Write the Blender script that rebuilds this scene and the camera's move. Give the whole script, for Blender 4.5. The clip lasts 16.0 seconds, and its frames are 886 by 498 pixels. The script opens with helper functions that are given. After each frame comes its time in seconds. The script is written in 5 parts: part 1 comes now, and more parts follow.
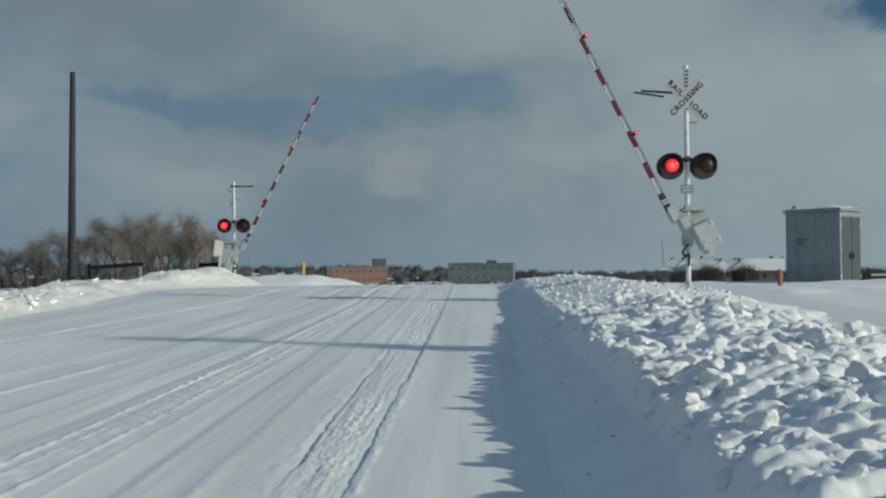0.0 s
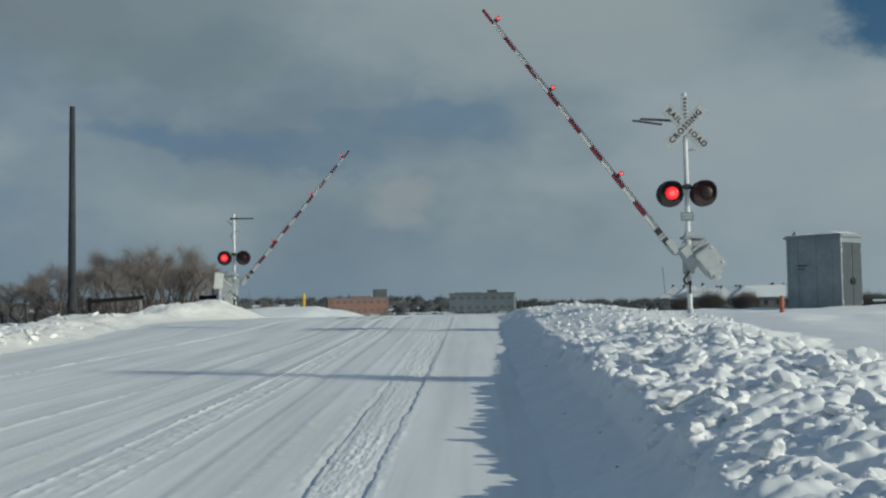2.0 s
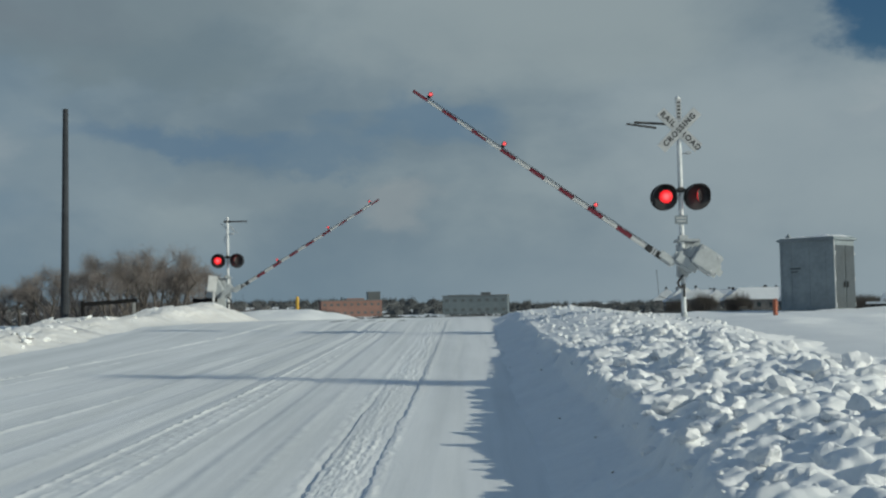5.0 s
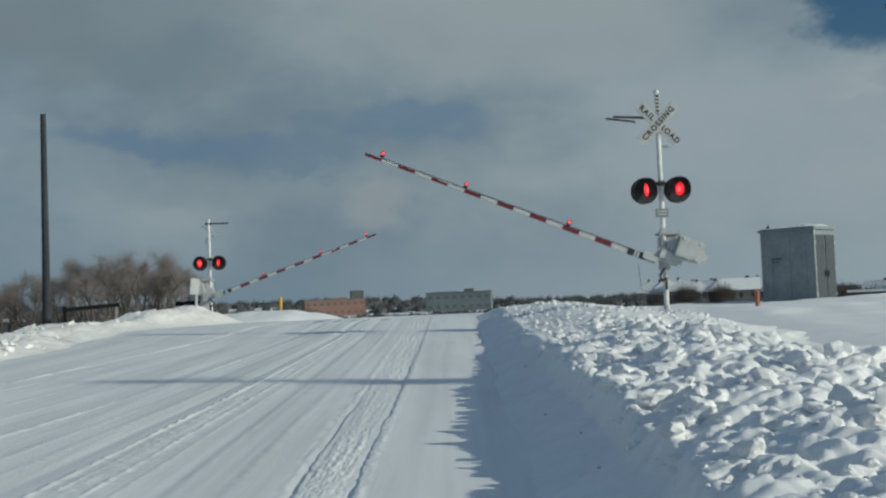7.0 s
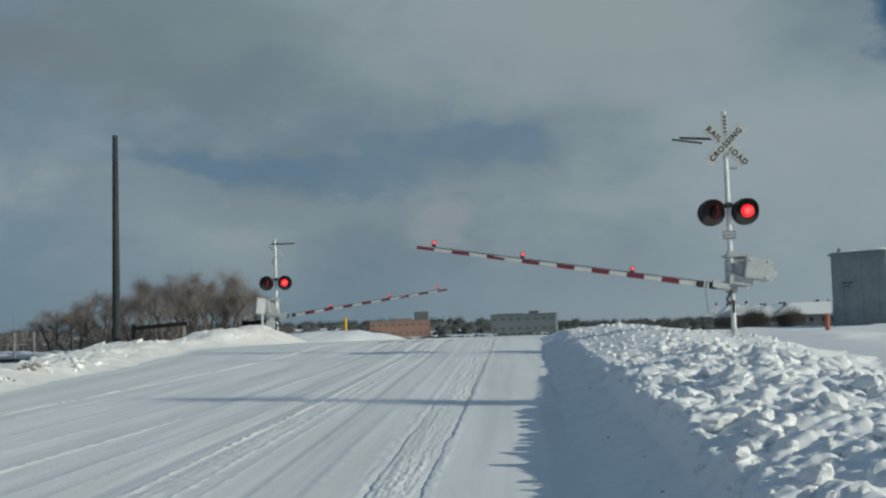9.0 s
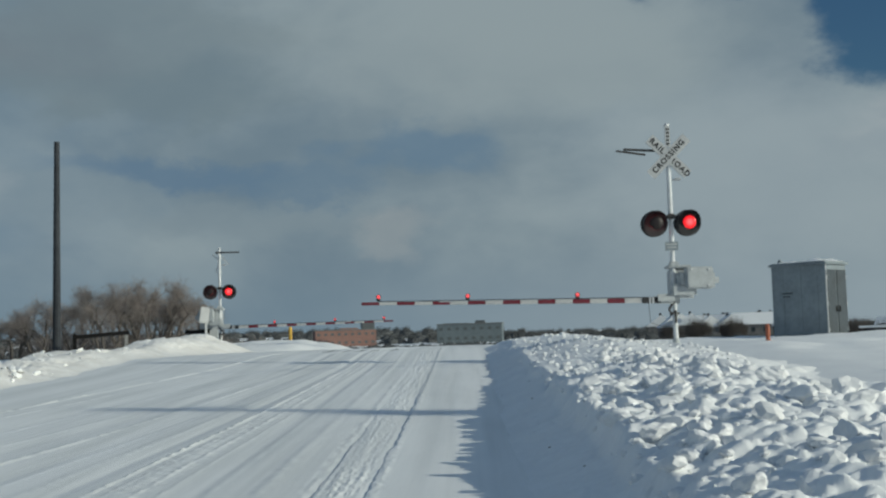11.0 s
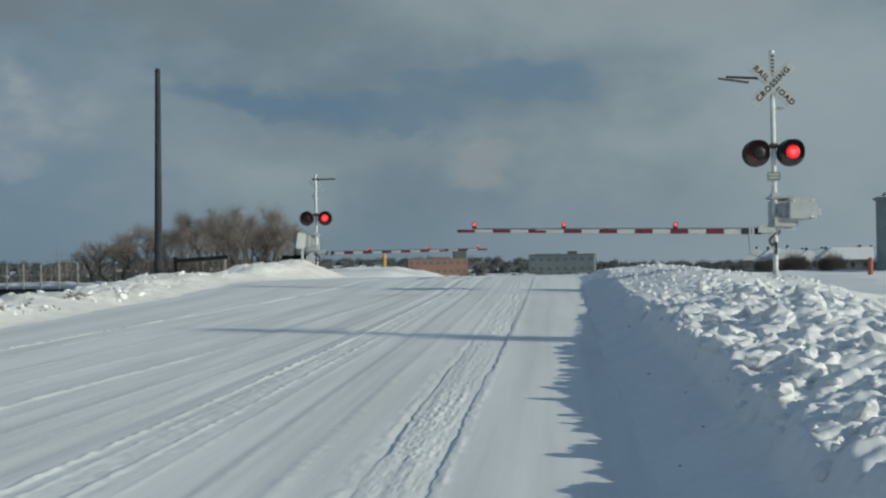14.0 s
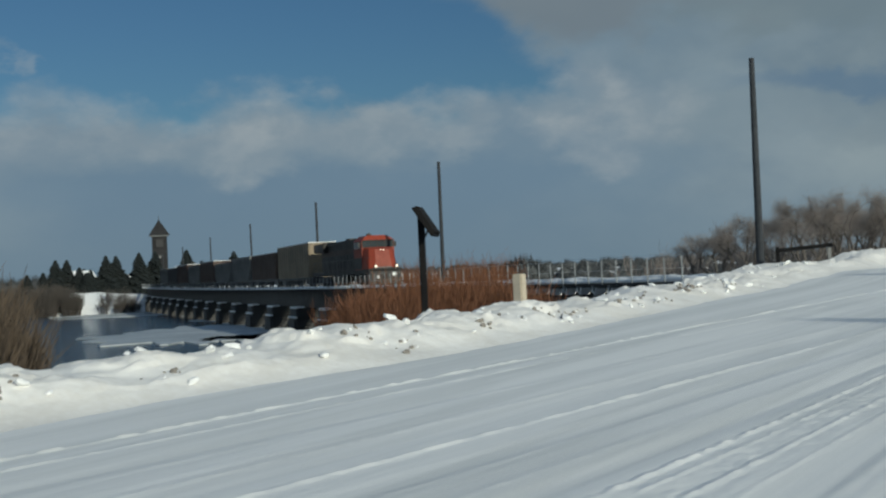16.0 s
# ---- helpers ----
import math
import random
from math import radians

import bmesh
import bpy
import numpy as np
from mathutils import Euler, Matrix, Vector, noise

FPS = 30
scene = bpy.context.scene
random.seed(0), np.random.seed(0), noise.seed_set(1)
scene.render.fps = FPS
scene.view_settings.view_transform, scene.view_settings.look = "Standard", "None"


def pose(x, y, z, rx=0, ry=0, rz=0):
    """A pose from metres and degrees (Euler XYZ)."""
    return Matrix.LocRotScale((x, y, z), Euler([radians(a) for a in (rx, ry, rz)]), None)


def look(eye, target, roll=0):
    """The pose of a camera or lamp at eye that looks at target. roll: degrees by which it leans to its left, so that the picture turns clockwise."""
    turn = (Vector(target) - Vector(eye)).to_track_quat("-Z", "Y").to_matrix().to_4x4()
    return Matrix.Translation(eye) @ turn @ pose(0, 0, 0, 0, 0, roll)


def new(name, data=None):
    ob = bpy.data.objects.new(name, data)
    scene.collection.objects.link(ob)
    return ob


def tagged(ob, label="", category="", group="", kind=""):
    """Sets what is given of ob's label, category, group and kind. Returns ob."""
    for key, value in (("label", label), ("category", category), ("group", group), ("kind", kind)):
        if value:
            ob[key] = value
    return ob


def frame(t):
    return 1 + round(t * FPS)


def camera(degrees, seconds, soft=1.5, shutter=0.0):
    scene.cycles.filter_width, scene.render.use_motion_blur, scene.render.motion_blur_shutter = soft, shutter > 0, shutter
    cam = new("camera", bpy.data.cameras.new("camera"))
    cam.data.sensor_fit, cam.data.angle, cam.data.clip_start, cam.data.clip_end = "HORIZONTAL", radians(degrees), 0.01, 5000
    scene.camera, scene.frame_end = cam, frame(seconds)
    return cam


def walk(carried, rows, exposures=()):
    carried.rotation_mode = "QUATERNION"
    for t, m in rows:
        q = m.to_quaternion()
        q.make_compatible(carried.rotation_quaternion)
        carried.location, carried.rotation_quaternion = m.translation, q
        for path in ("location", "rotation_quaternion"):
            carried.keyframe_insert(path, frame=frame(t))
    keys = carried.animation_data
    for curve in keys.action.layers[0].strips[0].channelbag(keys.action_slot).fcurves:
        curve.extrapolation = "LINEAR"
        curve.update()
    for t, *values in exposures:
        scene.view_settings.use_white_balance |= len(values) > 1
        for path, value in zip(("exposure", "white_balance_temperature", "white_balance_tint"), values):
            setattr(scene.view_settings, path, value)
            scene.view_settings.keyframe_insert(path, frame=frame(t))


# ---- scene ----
cam = camera(41.2, 16.0, soft=2.3)
PATH = [
    (0, (0.045, -0.032, 1.588), (-0.269, 9.961, 1.793), -0.56),
    (0.5, (0.034, -0.024, 1.601), (-0.305, 9.970, 1.689), 0.03),
    (1, (0.022, -0.018, 1.592), (-0.126, 9.971, 2.030), 0.43),
    (1.5, (0.046, 0.001, 1.593), (-0.146, 9.993, 1.949), -0.00),
    (2, (0.045, 0.021, 1.594), (-0.269, 10.005, 2.053), -1.18),
    (2.5, (0.013, -0.006, 1.601), (-0.355, 9.978, 2.030), -1.42),
    (3, (0.016, 0.019, 1.618), (-0.516, 10.001, 1.867), -2.71),
    (3.5, (0.019, 0.019, 1.606), (-0.318, 9.999, 2.135), -1.04),
    (6, (0.031, 0.028, 1.624), (-0.191, 10.016, 2.072), -1.39),
    (6.5, (0.029, 0.005, 1.624), (-0.197, 9.992, 2.073), -1.78),
    (7, (0.032, 0.010, 1.636), (-0.077, 9.999, 2.084), -2.45),
    (7.5, (0.039, -0.007, 1.628), (-0.196, 9.978, 2.129), -2.35),
    (8, (0.042, 0.006, 1.617), (-0.346, 9.986, 2.112), -0.61),
    (8.5, (0.076, 0.047, 1.625), (-0.280, 10.022, 2.231), -2.21),
    (9, (0.050, 0.028, 1.622), (-0.602, 9.986, 2.274), -1.95),
    (9.5, (0.073, 0.041, 1.628), (-0.265, 10.010, 2.347), -2.17),
    (12, (0.094, 0.031, 1.611), (0.034, 10.005, 2.327), -1.53),
    (12.5, (0.085, 0.030, 1.591), (0.332, 9.996, 2.387), -1.21),
    (13, (0.103, 0.057, 1.594), (0.257, 10.038, 2.194), -1.58),
    (13.5, (0.088, 0.063, 1.598), (0.298, 10.043, 2.197), -2.14),
    (14, (0.006, 0.029, 1.573), (-0.987, 9.979, 1.715), -0.94),
    (14.2, (-0.059, -0.043, 1.580), (-1.817, 9.798, 1.820), -1.11),
    (14.3, (-0.078, -0.029, 1.603), (-2.336, 9.711, 1.778), -1.53),
    (14.5, (-0.140, -0.057, 1.576), (-3.730, 9.276, 1.734), -1.74),
    (14.7, (-0.147, -0.053, 1.571), (-4.915, 8.737, 1.609), -2.87),
    (15, (-0.182, -0.061, 1.573), (-5.569, 8.363, 1.569), -2.77),
    (15.5, (-0.192, -0.039, 1.560), (-5.899, 8.173, 1.537), -2.24),
    (16, (-0.199, -0.037, 1.571), (-5.803, 8.242, 1.799), -2.71),
]
walk(cam, [(t, look(eye, target, roll)) for t, eye, target, roll in PATH])

# ---------------------------------------------------------------- world and sun
SUN_AZ = Vector((0.93, -0.36, 0)).normalized()      # horizontal way towards the sun
SUN_EL = radians(19)
sun_way = Vector((SUN_AZ.x * math.cos(SUN_EL), SUN_AZ.y * math.cos(SUN_EL), math.sin(SUN_EL)))
sun = new("sun", bpy.data.lights.new("sun", "SUN"))
sun.data.energy, sun.data.angle, sun.data.color = 3.12, radians(0.6), (0.93, 0.93, 0.78)
sun.matrix_world = look(sun_way * 50, (0, 0, 0))


class Nodes:
    """Short hand for node trees."""

    def __init__(self, tree):
        self.tree = tree
        tree.nodes.clear()

    def node(self, kind, values=(), operation=""):
        n = self.tree.nodes.new(kind)
        if operation:
            n.operation = operation
        for k, v in dict(values).items():
            self.plug(v, n.inputs[k])
        return n

    def plug(self, v, socket):
        if isinstance(v, bpy.types.NodeSocket):
            self.tree.links.new(v, socket)
        elif isinstance(v, bpy.types.Node):
            self.tree.links.new(v.outputs[0], socket)
        else:
            socket.default_value = v

    def math(self, op, a, b=0.0, clamp=False):
        n = self.node("ShaderNodeMath", {0: a, 1: b}, op)
        n.use_clamp = clamp
        return n.outputs[0]

    def noise(self, at, scale, detail=4.0, rough=0.55, distortion=0.0):
        return self.node("ShaderNodeTexNoise", {"Vector": at, "Scale": scale, "Detail": detail, "Roughness": rough, "Distortion": distortion}).outputs[0]

    def ramp(self, v, lo, hi, a=0.0, b=1.0):
        if lo > hi:
            lo, hi, a, b = hi, lo, b, a
        n = self.node("ShaderNodeMapRange", {0: v, 1: lo, 2: hi, 3: a, 4: b})
        n.interpolation_type = "SMOOTHSTEP"
        return n.outputs[0]

    def mix(self, f, a, b):
        n = self.node("ShaderNodeMix")
        n.data_type = "RGBA"
        for v, s in ((f, n.inputs[0]), (a, n.inputs[6]), (b, n.inputs[7])):
            self.plug(v, s)
        return n.outputs[2]


world = bpy.data.worlds.new("sky")
scene.world = world
world.use_nodes = True
g = Nodes(world.node_tree)
way = g.node("ShaderNodeTexCoord").outputs["Generated"]
blue = g.node("ShaderNodeTexSky")
blue.sky_type, blue.sun_disc, blue.sun_elevation, blue.sun_rotation = "NISHITA", False, SUN_EL, math.atan2(SUN_AZ.x, SUN_AZ.y)
blue.altitude, blue.air_density, blue.dust_density = 200, 1.2, 0.6
blue = g.node("ShaderNodeVectorMath", {0: blue.outputs[0], 1: (0.0185, 0.0325, 0.047)}, operation="MULTIPLY").outputs[0]
flat = g.node("ShaderNodeMapping", {"Vector": way, "Scale": (1, 1, 1.7)}).outputs[0]
big = g.noise(flat, 3.2, 5.0, 0.5, 0.4)
fine = g.noise(flat, 9.0, 6.0, 0.55, 0.2)
billow = g.noise(flat, 22.0, 5.0, 0.55, 0.1)
east, north, up = g.node("ShaderNodeSeparateXYZ", {0: way}).outputs
# degrees to the left of the road's line and degrees up, ruffled so that cloud edges billow
left = g.math("MULTIPLY", g.math("ARCTAN2", g.math("MULTIPLY", east, -1.0), north), 57.296)
high = g.math("MULTIPLY", g.math("ARCSINE", up), 57.296)
ruffle = g.node("ShaderNodeTexNoise", {"Vector": flat, "Scale": 13.0, "Detail": 5.0, "Roughness": 0.55}).outputs[1]
ruffle = g.node("ShaderNodeVectorMath", {0: ruffle, 1: (0.5, 0.5, 0.5)}, operation="SUBTRACT").outputs[0]
ruffle = g.node("ShaderNodeVectorMath", {0: ruffle, 1: (9.0, 5.0, 0)}, operation="MULTIPLY").outputs[0]
at = g.node("ShaderNodeCombineXYZ", {0: left, 1: high}).outputs[0]
at = g.node("ShaderNodeVectorMath", {0: at, 1: ruffle}, operation="ADD").outputs[0]
at_left, at_high, _ = g.node("ShaderNodeSeparateXYZ", {0: at}).outputs


def patch(bearing, height, wide, tall, inner=0.35, outer=1.1):
    """1 inside an oval of sky, falling to 0 outside it."""
    d = g.node("ShaderNodeVectorMath", {0: at, 1: (1 / wide, 1 / tall, 0), 2: (-bearing / wide, -height / tall, 0)}, operation="MULTIPLY_ADD").outputs[0]
    d = g.node("ShaderNodeVectorMath", {0: d}, operation="LENGTH").outputs["Value"]
    return g.ramp(d, inner, outer, 1.0, 0.0)


# overcast, streaked darker and lighter
shade = g.math("ADD", g.math("MULTIPLY", big, 0.75), g.math("MULTIPLY", fine, 0.35))
cloud = g.mix(g.ramp(shade, 0.40, 0.70), (0.146, 0.208, 0.254, 1), (0.256, 0.320, 0.345, 1))
for bearing, height, wide, tall, amount, colour in (
        (40, 6, 26, 12, 0.9, (0.132, 0.212, 0.288, 1)), (42, 6.6, 15, 1.9, 0.6, (0.205, 0.272, 0.318, 1)),
        (-3, 13.5, 14, 4.5, 0.6, (0.262, 0.320, 0.338, 1)),
        (-14, 7.0, 11, 6.5, 0.75, (0.288, 0.352, 0.380, 1)),
        (16, 11.8, 9, 1.8, 0.55, (0.150, 0.205, 0.232, 1)),
        (15, 14.5, 9, 2.6, 0.6, (0.175, 0.228, 0.252, 1)),
        (13.5, 8.3, 7.5, 1.0, 0.75, (0.105, 0.180, 0.262, 1)),
        (2.5, 8.8, 4.5, 1.5, 0.70, (0.112, 0.190, 0.270, 1)),
        (7.5, 7.5, 4.0, 0.9, 0.60, (0.115, 0.190, 0.265, 1)),
        (11, 6.0, 8.0, 1.1, 0.55, (0.195, 0.255, 0.288, 1)),
        (3.9, 5.0, 3.2, 1.5, 0.5, (0.285, 0.320, 0.330, 1)),
        (26, 13.2, 10, 2.4, 0.80, (0.155, 0.195, 0.225, 1)),
        (20, 7.0, 6.0, 1.4, 0.45, (0.185, 0.250, 0.290, 1))):
    cloud = g.mix(g.math("MULTIPLY", patch(bearing, height, wide, tall), amount), cloud, colour)
low = g.ramp(up, 0.0, 0.09, 1.0, 0.0)
far = g.ramp(left, -16, 14, 0.0, 1.0)
cloud = g.mix(g.math("MULTIPLY", low, 0.8), cloud, g.mix(far, (0.268, 0.335, 0.372, 1), (0.138, 0.210, 0.268, 1)))
# clear sky in the gaps and overhead
gap = g.math("MULTIPLY", g.ramp(at_high, 7.1, 8.8), g.ramp(g.math("SUBTRACT", at_left, g.math("MULTIPLY", at_high, 0.9)), 17.5, 22.0))
gap = g.math("MULTIPLY", gap, g.ramp(left, 75, 60))
gap = g.math("MAXIMUM", gap, patch(-21.5, 15.2, 5.8, 4.6, 0.75, 1.1))
gap = g.math("MAXIMUM", gap, patch(-14.0, 18.8, 7.5, 3.2, 0.7, 1.1))
gap = g.math("MAXIMUM", gap, g.math("MULTIPLY", g.ramp(up, 0.36, 0.62), 0.62))
sky = g.mix(gap, cloud, blue)
sky = g.mix(g.math("MULTIPLY", g.ramp(up, 0.34, 0.6), 0.25), sky, (0.125, 0.235, 0.415, 1))
# sunlit heaps of cloud before it
for bearing, height, wide, tall, amount in (
        (27.0, 8.3, 3.6, 2.6, 0.75), (24.0, 7.4, 3.4, 1.9, 0.5), (26.8, 5.6, 3.2, 1.1, 0.45), (43.6, 8.0, 3.2, 2.1, 0.7), (41.0, 7.4, 3.4, 1.9, 0.6), (42.5, 6.0, 3.6, 1.4, 0.45),
        (48.4, 7.5, 3.8, 1.9, 0.55), (52.8, 8.0, 3.6, 2.1, 0.5), (33.2, 7.4, 3.8, 1.8, 0.5), (37.2, 6.9, 3.4, 1.5, 0.45), (54.0, 10.6, 1.0, 0.9, 0.35), (-20.5, 8.6, 5.0, 1.8, 0.5)):
    heap = g.math("MULTIPLY", patch(bearing, height, wide, tall, 0.25, 1.05), g.ramp(billow, 0.25, 0.62, amount * 0.75, amount))
    sky = g.mix(heap, sky, g.mix(g.ramp(billow, 0.35, 0.65), (0.238, 0.296, 0.335, 1), (0.318, 0.366, 0.388, 1)))
g.node("ShaderNodeOutputWorld", {0: g.node("ShaderNodeBackground", {0: sky, 1: 1.0})})

# ---------------------------------------------------------------- materials


def material(name, base, other=None, rough=0.6, metal=0.0, grain=20.0, stain=2.0, amount=0.5, bump=0.0, bump_scale=None, random_tint=0.0, spec=0.5):
    """Two colours mixed by a coarse and a fine pattern, with relief."""
    m = bpy.data.materials.new(name)
    m.use_nodes = True
    g = Nodes(m.node_tree)
    at = g.node("ShaderNodeTexCoord").outputs["Object"]
    other = other or tuple(c * 0.7 for c in base)
    f = g.math("ADD", g.math("MULTIPLY", g.noise(at, stain, 5.0, 0.6), 0.6), g.math("MULTIPLY", g.noise(at, grain, 5.0, 0.6), 0.4))
    f = g.math("MULTIPLY", g.ramp(f, 0.36, 0.64), amount * 2, clamp=True)
    col = g.mix(f, (*base, 1), (*other, 1))
    if random_tint:
        r = g.node("ShaderNodeObjectInfo").outputs["Random"]
        v = g.math("ADD", g.math("MULTIPLY", r, random_tint), 1 - random_tint / 2)
        col = g.node("ShaderNodeHueSaturation", {"Value": v, "Color": col}).outputs[0]
    p = g.node("ShaderNodeBsdfPrincipled", {"Base Color": col, "Metallic": metal, "Specular IOR Level": spec,
                                            "Roughness": g.math("ADD", g.math("MULTIPLY", f, 0.15), rough - 0.05, clamp=True)})
    if bump:
        h = g.noise(at, bump_scale or grain, 6.0, 0.6)
        g.plug(g.node("ShaderNodeBump", {"Height": h, "Strength": min(1.0, bump * 10), "Distance": bump}), p.inputs["Normal"])
    g.node("ShaderNodeOutputMaterial", {0: p})
    return m


def glow(name, color, strength):
    m = bpy.data.materials.new(name)
    m.use_nodes = True
    g = Nodes(m.node_tree)
    at = g.node("ShaderNodeTexCoord").outputs["Object"]
    d = g.node("ShaderNodeVectorMath", {0: at}, operation="LENGTH").outputs["Value"]
    core = g.ramp(d, 0.02, 0.13, 1.0, 0.0)
    p = g.node("ShaderNodeBsdfPrincipled", {"Base Color": (0.4, 0.02, 0.02, 1), "Roughness": 0.25,
                                            "Emission Color": g.mix(core, (*color, 1), (1.0, 0.12, 0.13, 1)), "Emission Strength": g.math("ADD", strength, g.math("MULTIPLY", core, strength * 0.8))})
    g.node("ShaderNodeOutputMaterial", {0: p})
    return m


SNOW = material("fresh_snow", (0.88, 0.89, 0.89), (0.79, 0.80, 0.81), 0.75, grain=14, stain=1.2, amount=0.35, bump=0.02, bump_scale=18, spec=0.25)
CHUNK = material("ploughed_snow", (0.88, 0.885, 0.885), (0.76, 0.77, 0.78), 0.75, grain=18, stain=3, amount=0.4, bump=0.018, bump_scale=16, random_tint=0.12, spec=0.25)
DIRTY = material("snow_with_grit", (0.88, 0.87, 0.85), (0.66, 0.63, 0.58), 0.8, grain=9, stain=1.1, amount=0.28, bump=0.03, bump_scale=9, spec=0.2)
GRIT = material("frozen_grit", (0.15, 0.13, 0.11), (0.36, 0.33, 0.30), 0.9, grain=22, stain=6, bump=0.02)
STEEL = material("galvanised_steel", (0.55, 0.57, 0.58), (0.42, 0.44, 0.46), 0.45, 0.35, grain=40, stain=3, bump=0.002)
ALU = material("white_painted_mast", (0.74, 0.76, 0.77), (0.55, 0.57, 0.58), 0.45, grain=30, stain=4, amount=0.4)
GREYBOX = material("grey_painted_box", (0.46, 0.49, 0.50), (0.36, 0.38, 0.39), 0.5, grain=25, stain=5, amount=0.4, bump=0.002)
SHED = material("grey_sheet_metal", (0.25, 0.295, 0.318), (0.195, 0.228, 0.248), 0.5, 0.1, grain=8, stain=1.2, amount=0.5, bump=0.004, bump_scale=3)
DOORGREY = material("dark_blue_grey_door_paint", (0.065, 0.08, 0.092), (0.05, 0.062, 0.07), 0.45, 0.1, grain=8, stain=1.2, bump=0.002)
# lighter than GLASS: haze of distance painted into the colour
HAZEWIN = material("hazed_distant_window", (0.115, 0.125, 0.13), (0.085, 0.095, 0.1), 0.35, grain=2, stain=0.2)
BLACK = material("matt_black_paint", (0.018, 0.018, 0.02), (0.035, 0.035, 0.038), 0.6, grain=30, stain=5)
CHARRED = material("blackened_timber", (0.012, 0.012, 0.013), (0.02, 0.019, 0.019), 0.95, grain=9, stain=1.2, spec=0.1)
FENCE = material("dull_zinc_post", (0.30, 0.32, 0.335), (0.22, 0.235, 0.25), 0.7, grain=20, stain=3)
DARK = material("dark_steel", (0.035, 0.038, 0.042), (0.06, 0.055, 0.05), 0.65, grain=12, stain=1.5)
WHITE = material("white_reflective_sheet", (0.52, 0.53, 0.53), (0.42, 0.43, 0.43), 0.5, grain=20, stain=5, amount=0.3)
LETTER = material("black_lettering", (0.03, 0.03, 0.032), None, 0.6)
RED = material("red_reflective_sheet", (0.17, 0.014, 0.028), (0.11, 0.012, 0.022), 0.45, grain=30, stain=6, amount=0.4)
REDDARK = material("unlit_red_lens", (0.010, 0.004, 0.005), (0.007, 0.003, 0.004), 0.5, grain=30, stain=9)
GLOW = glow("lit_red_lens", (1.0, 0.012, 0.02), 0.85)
GLOWSMALL = glow("lit_red_lamp", (0.9, 0.02, 0.05), 0.55)
ORANGE = material("orange_plastic", (0.42, 0.12, 0.06), (0.34, 0.1, 0.055), 0.5, grain=15, stain=4)
YELLOW = material("yellow_plastic", (0.68, 0.40, 0.04), (0.55, 0.32, 0.05), 0.5, grain=15, stain=4)
WOOD = material("weathered_pole_wood", (0.044, 0.05, 0.058), (0.03, 0.034, 0.04), 0.9, grain=9, stain=1.0, bump=0.006)
TIMBER = material("creosoted_timber", (0.045, 0.042, 0.04), (0.08, 0.072, 0.065), 0.85, grain=9, stain=1.2, bump=0.006)
CONCRETE = material("old_concrete", (0.30, 0.30, 0.29), (0.2, 0.2, 0.195), 0.85, grain=10, stain=0.8, bump=0.006)
CREAM = material("cream_painted_post", (0.62, 0.54, 0.42), (0.5, 0.43, 0.33), 0.65, grain=14, stain=3, bump=0.004)
BARK = material("grey_brown_bark", (0.075, 0.066, 0.06), (0.11, 0.095, 0.085), 0.9, grain=12, stain=1.5)
TWIG = material("fine_winter_twigs", (0.20, 0.175, 0.16), (0.26, 0.22, 0.20), 0.9, grain=6, stain=0.6)
WILLOW = material("red_brown_willow_stems", (0.20, 0.082, 0.04), (0.125, 0.056, 0.03), 0.85, grain=5, stain=0.5)
STRAW = material("dry_brown_brush", (0.11, 0.08, 0.055), (0.07, 0.052, 0.038), 0.9, grain=5, stain=0.6)
SPRUCE = material("dark_spruce_needles", (0.009, 0.015, 0.016), (0.017, 0.024, 0.024), 0.9, grain=4, stain=0.5)
# the air's haze over far woods is put into this grey
FARWOOD = material("hazed_winter_wood", (0.105, 0.11, 0.112), (0.06, 0.066, 0.07), 0.95, grain=0.35, stain=0.03)
GREYICE = material("grey_snowy_ice", (0.50, 0.53, 0.55), (0.32, 0.36, 0.39), 0.5, grain=1.5, stain=0.1)
RAIL = material("worn_rail_steel", (0.20, 0.17, 0.15), (0.12, 0.09, 0.07), 0.45, 0.6, grain=30, stain=3)
BRICK = material("red_brown_brick", (0.29, 0.165, 0.135), (0.23, 0.135, 0.115), 0.85, grain=1.2, stain=0.15)
DARKBRICK = material("dark_brown_brick", (0.024, 0.024, 0.026), (0.017, 0.017, 0.019), 0.85, grain=1.2, stain=0.2)
SLATE = material("grey_roof_slate", (0.14, 0.15, 0.155), (0.19, 0.2, 0.2), 0.75, grain=2, stain=0.3)
OFFICE = material("grey_green_cladding", (0.155, 0.19, 0.205), (0.125, 0.155, 0.17), 0.6, grain=0.8, stain=0.1)
GLASS = material("dark_window_glass", (0.03, 0.04, 0.045), (0.05, 0.06, 0.065), 0.08, grain=2, stain=0.2, spec=0.3)
PALE = material("pale_house_wall", (0.2, 0.19, 0.18), (0.14, 0.135, 0.13), 0.8, grain=2, stain=0.3)
TRAINRED = material("orange_locomotive_paint", (0.30, 0.042, 0.016), (0.20, 0.03, 0.015), 0.6, grain=6, stain=0.7, amount=0.45)
TRAINBLACK = material("black_locomotive_paint", (0.014, 0.012, 0.012), (0.028, 0.022, 0.02), 0.6, grain=6, stain=0.7)
CARBROWN = material("rusty_brown_wagon_paint", (0.09, 0.055, 0.042), (0.06, 0.042, 0.035), 0.7, grain=4, stain=0.5)
CARTAN = material("tan_wagon_paint", (0.27, 0.21, 0.14), (0.16, 0.13, 0.10), 0.65, grain=4, stain=0.5)
CARGREY = material("grey_wagon_paint", (0.17, 0.17, 0.165), (0.11, 0.11, 0.108), 0.65, grain=4, stain=0.5)
